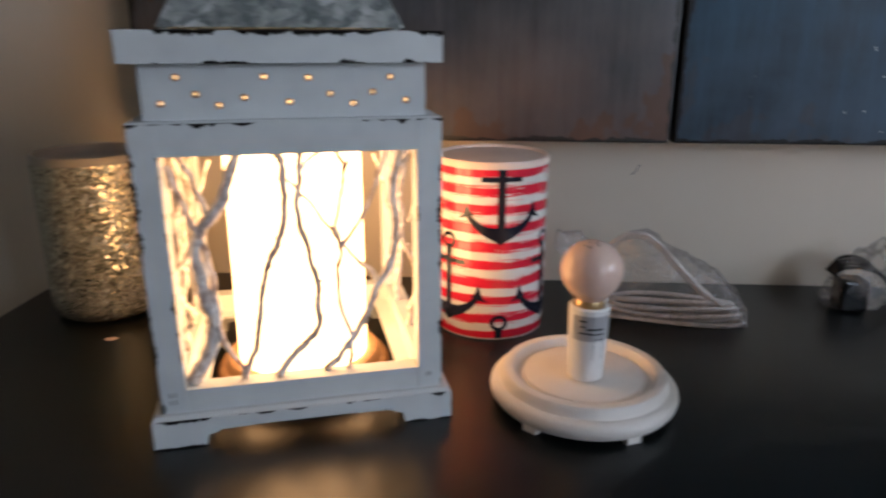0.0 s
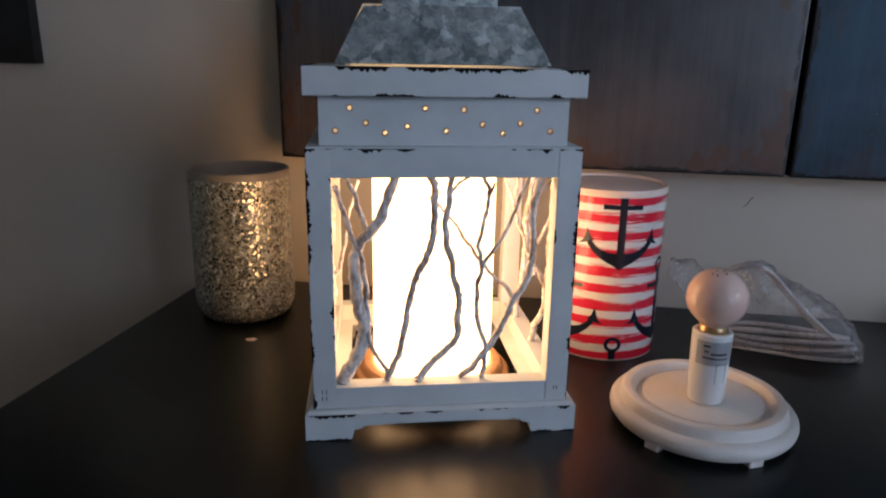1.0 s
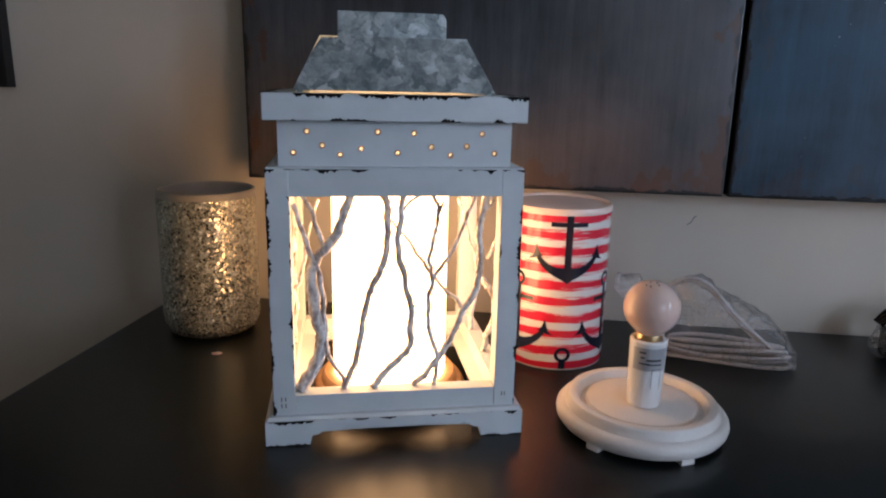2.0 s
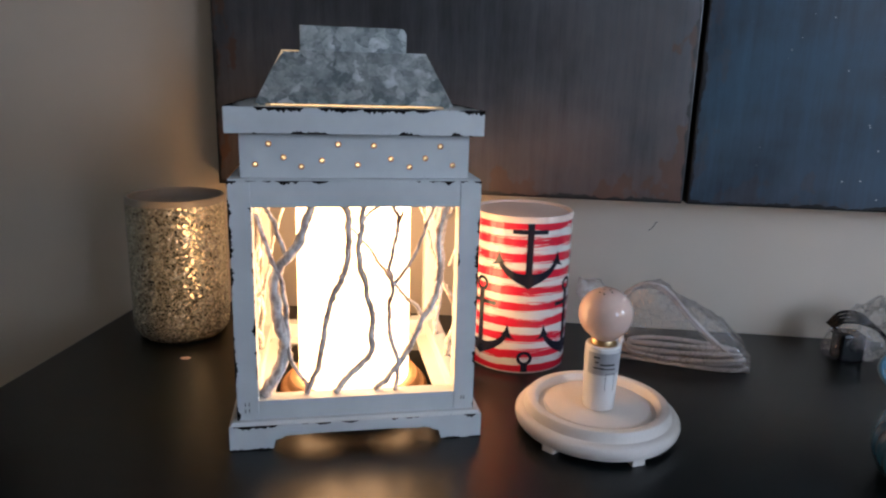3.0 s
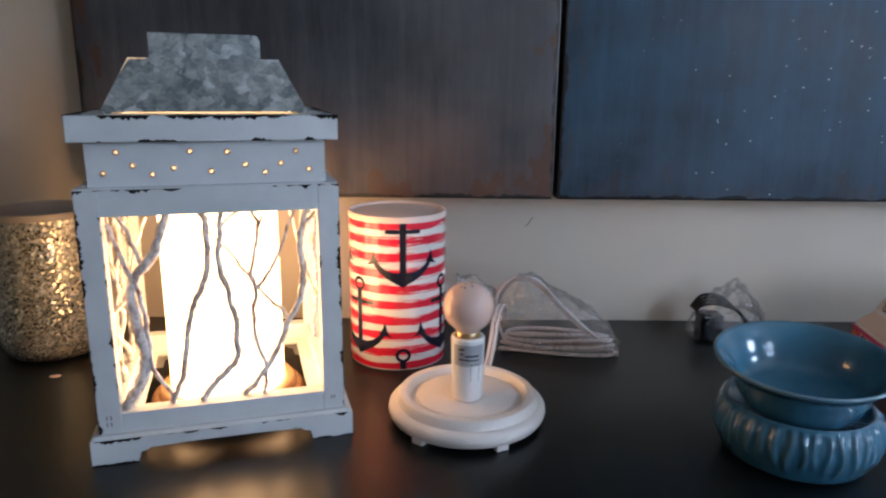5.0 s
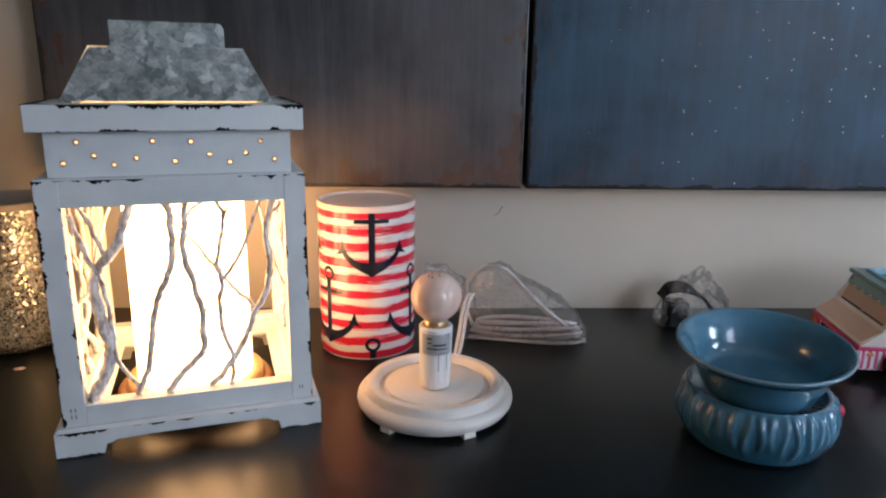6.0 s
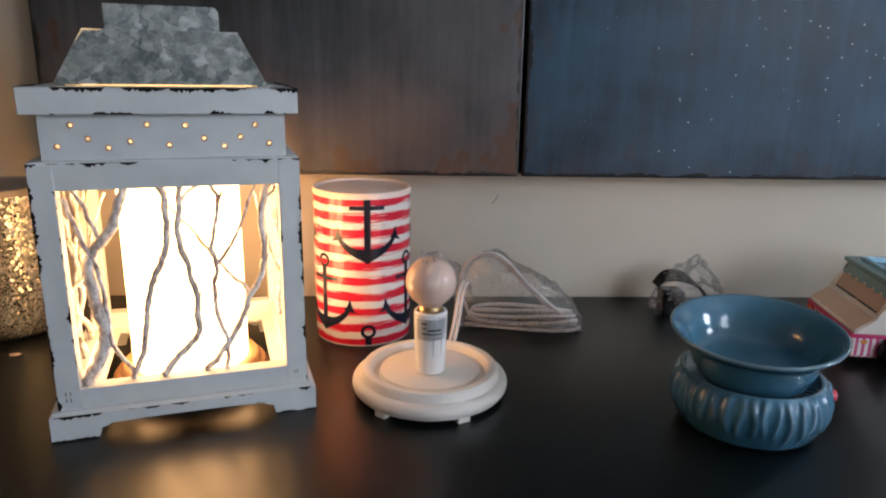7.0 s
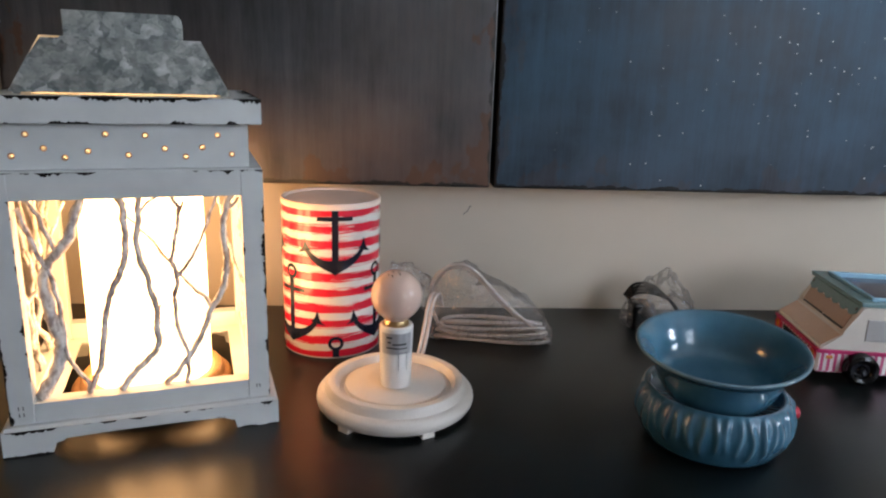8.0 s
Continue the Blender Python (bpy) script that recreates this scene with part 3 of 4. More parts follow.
# flaked paint along the worn edges
def flake_edge(bm, p0, p1, inward, out, share, reach, seed):
    """Ragged dark patches along the edge p0-p1, reaching inward on the face whose normal is out."""
    p0, p1, inward, out = Vector(p0), Vector(p1), Vector(inward), Vector(out) * 0.00025
    steps = max(8, int((p1 - p0).length / 0.0007))
    last = None
    for i in range(steps + 1):
        p = p0.lerp(p1, i / steps)
        key = Vector((seed * 7.3, i * 0.0007 * 34.0, 0.5))
        coarse = 0.8 * noise.noise(key) + 0.6 * noise.noise(key * 3.3)
        fine = noise.noise(Vector((seed * 3.1, i * 0.0007 * 420.0, 4.2)))
        size = coarse - (0.62 - 1.15 * share)
        wide = 0.0
        if size > 0:
            wide = reach * max(0.10, min(1.0, size * 2.6)) * (0.75 + 0.8 * fine)
        row = None
        if wide > 0:
            row = (bm.verts.new(p + out), bm.verts.new(p + inward * wide + out))
            if last:
                bm.faces.new((last[0], row[0], row[1], last[1]))
        last = row


for k in range(4):
    bm = bmesh.new()
    d, up, down, front = 5 * k, (0, 0, 1), (0, 0, -1), (0, -1, 0)
    flake_edge(bm, (-LID, -LID, 0.3475), (LID, -LID, 0.3475), down, front, 0.80, 0.0042, 1 + d)
    flake_edge(bm, (-LID, -LID, 0.3475), (LID, -LID, 0.3475), (0, 1, 0), up, 0.75, 0.0120, 2 + d)
    flake_edge(bm, (-LID, -LID, N1), (LID, -LID, N1), up, front, 0.38, 0.0036, 3 + d)
    flake_edge(bm, (-B, -B, Z3 + 0.0005), (B, -B, Z3 + 0.0005), down, front, 0.52, 0.0044, 4 + d)
    flake_edge(bm, (-OP, -B + 0.001, Z2), (OP, -B + 0.001, Z2), up, front, 0.45, 0.0026, 5 + d)
    flake_edge(bm, (-B, -B, Z0), (-B, -B, Z3), (1, 0, 0), front, 0.52, 0.0036, 6 + d)
    flake_edge(bm, (B, -B, Z0), (B, -B, Z3), (-1, 0, 0), front, 0.58, 0.0040, 7 + d)
    flake_edge(bm, (-OP, -B, Z1), (-OP, -B, Z2), (-1, 0, 0), front, 0.50, 0.0042, 8 + d)
    flake_edge(bm, (OP, -B, Z1), (OP, -B, Z2), (1, 0, 0), front, 0.45, 0.0034, 9 + d)
    flake_edge(bm, (-OP, -B + 0.001, Z1), (OP, -B + 0.001, Z1), down, front, 0.20, 0.0028, 10 + d)
    flake_edge(bm, (-HALF, -HALF, 0.0235), (HALF, -HALF, 0.0235), down, front, 0.66, 0.0038, 11 + d)
    flake_edge(bm, (-HALF, -HALF, TOP + 0.0001), (-0.089, -HALF, TOP + 0.0001), up, front, 0.95, 0.0020, 12 + d)
    flake_edge(bm, (0.089, -HALF, TOP + 0.0001), (HALF, -HALF, TOP + 0.0001), up, front, 0.95, 0.0020, 13 + d)
    flake_edge(bm, (-0.076, -HALF, 0.0115), (0.076, -HALF, 0.0115), up, front, 0.30, 0.0014, 14 + d)
    part("flaked_paint", bm, FLAKED, lantern, "dark wood bared along chipped edges", at=pose(0, 0, 0, 0, 0, 90 * k))["kind"] = "stuff"
    for x, z in PIERCED:
        ring = [Vector((x * 0.92 + 0.0025 * math.cos(t), -NECK, z + 0.0025 * math.sin(t))) for t in (2 * math.pi * i / 14 for i in range(14))] if k % 2 else [Vector((x + 0.0025 * math.cos(t), -NECK, z + 0.0025 * math.sin(t))) for t in (2 * math.pi * i / 14 for i in range(14))]
        bm = bmesh.new()
        add_tube(bm, ring, 0.0007, 6, closed=True)
        part("eyelet", bm, COPPER, lantern, smooth="all", at=pose(0, 0, 0, 0, 0, 90 * k))

# twigs set in the openings: (x, z) along the opening
TWIGS = [
    ("b", 0.0062, 0.0040, [(-0.100, 0.047), (-0.076, 0.090), (-0.081, 0.132), (-0.085, 0.165), (-0.078, 0.188), (-0.060, 0.212), (-0.045, 0.252)]),
    ("d", 0.0024, 0.0018, [(-0.103, 0.243), (-0.091, 0.212), (-0.084, 0.191), (-0.076, 0.171), (-0.073, 0.126), (-0.071, 0.096), (-0.065, 0.075), (-0.055, 0.060), (-0.054, 0.047)]),
    ("d", 0.0033, 0.0027, [(-0.014, 0.252), (-0.009, 0.233), (-0.010, 0.198), (-0.015, 0.176), (-0.026, 0.153), (-0.035, 0.119), (-0.039, 0.089), (-0.046, 0.065), (-0.054, 0.047)]),
    ("b", 0.0026, 0.0033, [(0.006, 0.252), (0.004, 0.233), (0.002, 0.198), (0.009, 0.164), (0.015, 0.132), (0.015, 0.114), (0.012, 0.089), (-0.005, 0.070), (-0.024, 0.048)]),
    ("d", 0.0017, 0.0022, [(0.036, 0.252), (0.042, 0.236), (0.038, 0.214), (0.033, 0.189), (0.036, 0.166), (0.033, 0.135), (0.036, 0.105), (0.044, 0.077), (0.040, 0.047)]),
    ("d", 0.0013, 0.0019, [(0.081, 0.252), (0.074, 0.236), (0.061, 0.202), (0.046, 0.175), (0.036, 0.165)]),
    ("inner", 0.0013, 0.0022, [(-0.010, 0.226), (0.016, 0.196), (0.033, 0.172), (0.053, 0.148), (0.063, 0.142), (0.067, 0.132)]),
    ("b", 0.0028, 0.0032, [(0.019, 0.047), (0.043, 0.074), (0.057, 0.098), (0.068, 0.128), (0.081, 0.151), (0.087, 0.180), (0.084, 0.208), (0.088, 0.235), (0.094, 0.252)]),
    ("b", 0.0018, 0.0026, [(-0.092, 0.252), (-0.083, 0.234), (-0.075, 0.207), (-0.072, 0.196)]),
    ("b", 0.0010, 0.0015, [(0.027, 0.252), (0.014, 0.245), (0.004, 0.232)]),
    ("b", 0.0012, 0.0020, [(0.103, 0.247), (0.096, 0.240), (0.088, 0.232)]),
    ("d", 0.0010, 0.0016, [(0.047, 0.245), (0.044, 0.238), (0.041, 0.232)]),
    ("b", 0.0009, 0.0018, [(0.019, 0.137), (0.017, 0.131), (0.015, 0.124)]),
    ("d", 0.0010, 0.0024, [(0.090, 0.186), (0.087, 0.178), (0.083, 0.168)]),
]
rng = random.Random(5)
for side, flip in ((0, 1), (90, -1), (270, 1)):
    for tone, r0, r1, pts in TWIGS:
        if side and rng.random() < 0.2:
            continue
        wob = 0.0 if side == 0 else 0.006
        lean = 0.030 if tone == "inner" else 0.0
        line = [(flip * x + rng.uniform(-wob, wob), -0.112 + lean * (1 - i / (len(pts) - 1)) + rng.uniform(-0.0025, 0.0025), z) for i, (x, z) in enumerate(pts)]
        line = [(max(-0.101, min(0.101, x)), y, z) for x, y, z in line]
        bm = bmesh.new()
        path = [q + noise.noise_vector(q * 80.0 + Vector((side, 0, 0))) * 0.0021 for q in glide(line, 7)]
        add_tube(bm, path, (r0 * 1.1, r1 * 1.1), 9, wobble=0.24, rng=rng)
        dark = tone == "d" and side == 0
        part("twig", bm, TWIG_BROWN if dark else TWIG_PALE, lantern, smooth="all", at=pose(0, 0, 0, 0, 0, side))

# the lamp inside the lantern
inner = thing("table_lamp", LANTERN @ pose(0.001, -0.010, TOP), "glowing white cylinder lamp on a round wooden base, inside the lantern", "lamp")
DISC = [(0.0, 0.0300), (0.0565, 0.0300), (0.0585, 0.0290), (0.0598, 0.0245), (0.0655, 0.0245), (0.0676, 0.0300), (0.0700, 0.0335), (0.0740, 0.0347), (0.0785, 0.0338), (0.0810, 0.0305), (0.0816, 0.0255), (0.0826, 0.0238), (0.0850, 0.0238), (0.0888, 0.0225), (0.0912, 0.0192), (0.0919, 0.0152), (0.0910, 0.0108), (0.0880, 0.0065), (0.0800, 0.0042), (0.0, 0.0042)]
part("wooden_base", revolve([(r * 0.98, max(0.0, z - 0.0042)) for r, z in DISC], 72), WOOD, inner, "warm brown turned wood", smooth=True)
part("lamp_shade", revolve([(0.0655, 0.0282), (0.0660, 0.032), (0.0660, 0.268), (0.0640, 0.272), (0.0, 0.272)], 64), GLOW, inner, "brightly glowing white shade", smooth=True)


# ---------- white lamp base with bare bulb ----------
BASE = pose(0.1387, 0.6725, TOP, 0, 0, 10)
lamp_base = thing("bulb_lamp", BASE, "round white turned lamp base with a bare unlit globe bulb", "lamp")
part("turned_disc", revolve(DISC, 96), WHITE, lamp_base, smooth=True)
for a in (-140, -76, 40, 105):
    x, y = 0.0795 * math.cos(radians(a)), 0.0795 * math.sin(radians(a))
    part("foot", box(-0.009, 0.009, -0.0075, 0.0075, 0.0, 0.0085, 0.0015), WHITE, lamp_base, at=pose(x, y, 0, 0, 0, a))
SOX, SOY = -0.002, -0.010
socket = part("socket", revolve([(0.0, 0.0305), (0.0165, 0.0305), (0.0172, 0.032), (0.0183, 0.060), (0.0192, 0.098), (0.0192, 0.103), (0.0180, 0.1045), (0.0150, 0.1045), (0.0150, 0.098), (0.0, 0.098)], 48), SOCKET, lamp_base, "white porcelain bulb socket with printed markings", smooth=True, at=pose(SOX, SOY, 0.0015))


def wrap(bm, radius, a0, a1, z0, z1, steps=8):
    """A thin bar of print round an upright cylinder; degrees."""
    rows = []
    for i in range(steps + 1):
        a = radians(a0 + (a1 - a0) * i / steps)
        rows.append([bm.verts.new((radius(z) * math.cos(a), radius(z) * math.sin(a), z)) for z in (z0, z1)])
    for a, b in zip(rows, rows[1:]):
        bm.faces.new((a[0], b[0], b[1], a[1]))


socket_radius = lambda z: 0.0197 + (z - 0.098) * 0.024
bm = bmesh.new()
wrap(bm, lambda z: socket_radius(z) - 0.0001, 205, 318, 0.0735, 0.0985, 18)
part("paper_label", bm, SILVER, socket, "silvery paper label", smooth="all")
for a0, a1, z0, z1 in ((226, 246, 0.0925, 0.0945), (230, 243, 0.0870, 0.0888), (226, 262, 0.0805, 0.0822), (248, 296, 0.0845, 0.0868), (252, 300, 0.0800, 0.0815), (268, 300, 0.0752, 0.0758), (299, 300.5, 0.0540, 0.0752), (268, 269.5, 0.0540, 0.0752)):
    bm = bmesh.new()
    wrap(bm, socket_radius, a0, a1, z0, z1)
    part("print_bar", bm, INK, socket, smooth="all")
part("screw_collar", revolve([(0.0125, 0.099), (0.0138, 0.101), (0.0132, 0.1035), (0.0140, 0.106), (0.0130, 0.109), (0.0125, 0.112), (0.0, 0.112)], 32), BRASS, lamp_base, "dull brass screw collar", smooth=True, at=pose(SOX, SOY, 0.0015))
bulb_line = [(0.0125, 0.1085), (0.0150, 0.1105)] + [(0.0290 * math.cos(radians(a)), 0.1365 + 0.0290 * math.sin(radians(a))) for a in range(-55, 90, 6)] + [(0.0, 0.1655)]
bulb = part("bulb", revolve(bulb_line, 56), FROSTED, lamp_base, "unlit frosted globe bulb", smooth="all", at=pose(SOX, SOY, 0.0030))
for x0, y0, x1, y1 in ((-0.011, -0.0085, 0.001, -0.0058), (-0.008, -0.0125, 0.002, -0.0096), (-0.006, -0.0050, 0.004, -0.0028)):
    bm = bmesh.new()
    corners = []
    for x, y in ((x0, y0), (x1, y0 + 0.001), (x1, y1 + 0.001), (x0, y1)):
        corners.append(bm.verts.new((x, y, 0.1365 + math.sqrt(0.0292 ** 2 - x * x - y * y))))
    bm.faces.new(corners)
    part("print_bar", bm, BLACK, bulb)


# ---------- anchor cylinder ----------
ANCHOR_R = 0.0680
jar = thing("lamp_cover", pose(0.0463, 0.8700, TOP), "white ceramic cylinder cover with red brush stripes and navy anchors", "lamp cover")
part("cylinder", revolve([(0.045, 0.0005), (0.0668, 0.0005), (0.0676, 0.0012), (ANCHOR_R, 0.003), (ANCHOR_R, 0.2065)], 96), STRIPES, jar, smooth=True)
part("rim", revolve([(ANCHOR_R, 0.2065), (0.0681, 0.2120), (0.0672, 0.2139), (0.0650, 0.2145), (0.0630, 0.2137), (0.0622, 0.2121), (0.0600, 0.2115), (0.0560, 0.2121), (0.0, 0.2117)], 96), CREAM, jar, "cream ceramic rim and shallow dish", smooth=True)


def anchor_print(mid, top, cut_top, cut_bottom):
    """A navy anchor wrapped on the cylinder: mid in degrees, top the height of its ring's centre."""
    bm = bmesh.new()
    r = ANCHOR_R + 0.0004

    def quad_strip(pairs, across=4):
        rows = []
        for (u0, v0), (u1, v1) in pairs:
            row = []
            for k in range(across + 1):
                u, v = u0 + (u1 - u0) * k / across, v0 + (v1 - v0) * k / across
                z = max(cut_bottom, min(cut_top, top + v))
                a = radians(mid) + 1.07 * u / ANCHOR_R
                row.append(bm.verts.new((r * math.cos(a), r * math.sin(a), z)))
            rows.append(row)
        for p, q in zip(rows, rows[1:]):
            for k in range(across):
                corners = (p[k], p[k + 1], q[k + 1], q[k])
                if max(c.co.z for c in corners) - min(c.co.z for c in corners) > 1e-5:
                    bm.faces.new(corners)

    quad_strip([((0.0100 * math.cos(t), 0.0100 * math.sin(t)), (0.0056 * math.cos(t), 0.0056 * math.sin(t))) for t in (2 * math.pi * k / 24 for k in range(25))])
    quad_strip([((-0.0041, v), (0.0041, v)) for v in (-0.0085, -0.03, -0.055, -0.086)])
    quad_strip([((u, -0.0215), (u, -0.0272)) for u in (-0.022, -0.012, -0.004, 0.004, 0.012, 0.022)])
    for sgn in (-1, 1):
        # a crescent arm, thick at the crown, and a barbed fluke at its tip
        arm = (((0.0, -0.1005), (0.0, -0.0795)), ((0.006, -0.0960), (0.006, -0.0800)), ((0.014, -0.0918), (0.0135, -0.0792)), ((0.023, -0.0862), (0.0212, -0.0763)), ((0.031, -0.0788), (0.0280, -0.0712)), ((0.0378, -0.0695), (0.0338, -0.0645)))
        quad_strip([((sgn * u0, v0), (sgn * u1, v1)) for (u0, v0), (u1, v1) in arm])
        quad_strip([((sgn * 0.0384, -0.0510), (sgn * 0.0376, -0.0510)), ((sgn * 0.0405, -0.0600), (sgn * 0.0350, -0.0590)), ((sgn * 0.0430, -0.0665), (sgn * 0.0320, -0.0635)), ((sgn * 0.0485, -0.0712), (sgn * 0.0292, -0.0655))])
        quad_strip([((sgn * 0.0485, -0.0712), (sgn * 0.0292, -0.0655)), ((sgn * 0.0385, -0.0690), (sgn * 0.0335, -0.0660))])
    bmesh.ops.remove_doubles(bm, verts=bm.verts, dist=1e-6)
    bmesh.ops.dissolve_degenerate(bm, edges=bm.edges, dist=1e-6)
    bmesh.ops.delete(bm, geom=[v for v in bm.verts if not v.link_faces], context="VERTS")
    return bm


FACE = -88.5
for step in range(-3, 4):
    mid = FACE + 8 + 55 * step
    if step % 2 == 0:
        part("anchor_motif", anchor_print(mid, 0.2190, 0.2060, 0.003), NAVY, jar, smooth="all")
        part("anchor_motif", anchor_print(mid, 0.0225, 0.2060, 0.003), NAVY, jar, smooth="all")
    else:
        part("anchor_motif", anchor_print(mid, 0.1195, 0.2060, 0.003), NAVY, jar, smooth="all")


# ---------- mosaic cylinder ----------
mosaic = thing("lamp_cover", pose(-0.4545, 0.8780, TOP), "gold and silver crackle-mosaic cylinder cover near the table edge", "lamp cover")
part("mosaic_wall", revolve([(0.0480, 0.0005), (0.0560, 0.0008), (0.0615, 0.0050), (0.0655, 0.0120), (0.0680, 0.0200), (0.0685, 0.0270), (0.0685, 0.2000)], 96), CRACKLE, mosaic, smooth=True)
part("rim", revolve([(0.0682, 0.2000), (0.0682, 0.2060), (0.0672, 0.2090), (0.0655, 0.2100), (0.0640, 0.2092), (0.0634, 0.2075)], 96), IVORY, mosaic, "cream ceramic rim", smooth=True)
part("inner_dish", revolve([(0.0633, 0.2074), (0.0622, 0.2040), (0.0590, 0.1960), (0.0500, 0.1900), (0.0, 0.1885)], 96), DISH_SHADED, mosaic, "ceramic dish, its colour darkened for the shade inside", smooth=True)


# ---------- blue wax warmer ----------
warmer = thing("wax_warmer", pose(0.4860, 0.5945, TOP), "glossy blue ceramic wax warmer, wide dish on a pleated body", "wax warmer")
ribs = random.Random(11)
RIB_ANGLES = [radians(-190 + 8.6 * k + ribs.uniform(-1.6, 1.6)) for k in range(24)]
RIB_SIZE = [ribs.uniform(0.5, 1.25) for k in range(24)]
RIB_LOW = [ribs.uniform(0.012, 0.024) for k in range(24)]


def ribbed(a, r, z):
    if not 0.010 < z < 0.066 or r < 0.06:
        return r
    lift = 0.0
    for k, (mid, size, low) in enumerate(zip(RIB_ANGLES, RIB_SIZE, RIB_LOW)):
        fade = max(0.0, min(1.0, (z - low) / 0.010, (0.0615 - z) / 0.0035))
        bend = 0.022 * math.sin(z * 130.0 + 2.1 * k)
        d = (a - mid + bend + math.pi) % (2 * math.pi) - math.pi
        lift += fade * size * math.exp(-(d / 0.034) ** 2)
    return r + 0.0033 * lift - 0.0008


body_line = [(0.0, 0.0005), (0.061, 0.0005), (0.0655, 0.002)]
for z, r in ((0.0045, 0.0685), (0.0075, 0.0710), (0.011, 0.0734), (0.015, 0.0756), (0.019, 0.0770), (0.023, 0.0787), (0.027, 0.0799), (0.031, 0.0808), (0.035, 0.0814), (0.039, 0.0817), (0.043, 0.0817), (0.047, 0.0813), (0.051, 0.0806), (0.055, 0.0795), (0.058, 0.0784), (0.061, 0.0772), (0.064, 0.0756), (0.0660, 0.0742), (0.0675, 0.0728), (0.0682, 0.0712), (0.0675, 0.0696), (0.063, 0.0680), (0.052, 0.0670)):
    body_line.append((r * 1.012, z * 0.92))
body_line.append((0.0, 0.046))
part("body", revolve(body_line, 240, ribbed), BLUE, warmer, smooth="all")
part("dish", revolve([(r, z - 0.0042) for r, z in [(0.0, 0.0505), (0.045, 0.0505), (0.052, 0.0530), (0.0580, 0.0600), (0.0625, 0.0700), (0.0665, 0.0810), (0.0715, 0.0920), (0.0790, 0.1010), (0.0850, 0.1055), (0.0873, 0.1080), (0.0874, 0.1100), (0.0855, 0.1112), (0.0825, 0.1095), (0.0765, 0.1040), (0.0690, 0.0940), (0.0640, 0.0830), (0.0600, 0.0740), (0.0530, 0.0685), (0.0400, 0.0670), (0.0, 0.0668)]], 128), BLUE, warmer, "blue glazed dish", smooth="all", at=Matrix.Translation((0.001, 0, 0.0090)) @ Matrix.Rotation(radians(5.8), 4, (0.88, -0.475, 0)))
part("switch_knob", revolve([(0.0, 0.0), (0.0065, 0.0), (0.0068, 0.004), (0.0055, 0.0065), (0.0, 0.007)], 24), RED, warmer, "small red switch knob", smooth=True, at=pose(0.0815 * math.cos(radians(-16)), 0.080 * math.sin(radians(-16)), 0.042, 0, 90, -16))


# ---------- cord in a clear bag ----------
cord_pack = thing("cord_bundle", pose(0, 0, TOP), "coiled white power cord packed in a clear plastic bag", "power cord")
rng = random.Random(3)
for k, (dy, z, sq) in enumerate(((0.000, 0.0035, 1.0), (0.006, 0.0095, 0.97), (-0.004, 0.0150, 0.94), (0.003, 0.0210, 0.92), (0.010, 0.0265, 0.88))):
    loop = []
    for i in range(28):
        t = 2 * math.pi * i / 28
        x = 0.2800 + 0.083 * sq * math.cos(t)
        y = 0.8720 + dy - 0.10 * (x - 0.28) + 0.013 * math.sin(t)
        loop.append((x, y, z + 0.0022 * math.sin(2 * t + k) + 0.0012))
    pts = [Vector(p) for p in loop]
    bm = bmesh.new()
    add_tube(bm, pts, 0.0029, 8, closed=True)
    part("cord_coil", bm, CORD, cord_pack, smooth="all")
for off in (0.0, 0.0052):
    bm = bmesh.new()
    add_tube(bm, glide([(0.204, 0.886 + off, 0.014), (0.190, 0.886 + off, 0.050), (0.190, 0.884 + off, 0.080), (0.199, 0.882 + off, 0.0985), (0.217, 0.879 + off, 0.1130 - off), (0.238, 0.877 + off, 0.1135 - off), (0.256, 0.875 + off, 0.1020 - off), (0.286, 0.873 + off, 0.070 - off), (0.317, 0.868 + off, 0.042 - off), (0.345, 0.862 + off, 0.020)], 8), 0.0027, 8)
    part("cord_loop", bm, CORD, cord_pack, smooth="all")
for off in (0.0, 0.006):
    bm = bmesh.new()
    add_tube(bm, glide([(0.160 + off, 0.765, 0.010), (0.168 + off, 0.790, 0.012), (0.176 + off, 0.815, 0.035), (0.184 + off, 0.842, 0.068), (0.194 + off, 0.868, 0.074), (0.206, 0.884, 0.050)], 7), 0.0026, 8)
    part("cord_lead", bm, CORD, cord_pack, smooth="all")


def crumpled_bag(outline_at, count, rings, seed, wrinkle):
    """A closed, creased bag; outline_at(s) gives centre, half-widths across and up at s from 0 to 1."""
    bm = bmesh.new()
    rows = []
    for i in range(rings + 1):
        centre, wide, tall = outline_at(i / rings)
        row = []
        for k in range(count):
            a = 2 * math.pi * k / count
            p = Vector((centre[0], centre[1] + wide * math.cos(a), centre[2] + tall * math.sin(a)))
            push = noise.noise(p * 55.0 + Vector((seed, 0, 0))) * wrinkle + noise.noise(p * 140.0 + Vector((0, seed, 0))) * wrinkle * 0.5
            p += Vector((push * 0.6, math.cos(a) * push, math.sin(a) * push))
            p.z = max(p.z, 0.0006)
            row.append(bm.verts.new(p))
        rows.append(row)
    for a, b in zip(rows, rows[1:]):
        for k in range(count):
            bm.faces.new((a[k], a[(k + 1) % count], b[(k + 1) % count], b[k]))
    bm.faces.new(rows[0][::-1])
    bm.faces.new(rows[-1])
    return bm


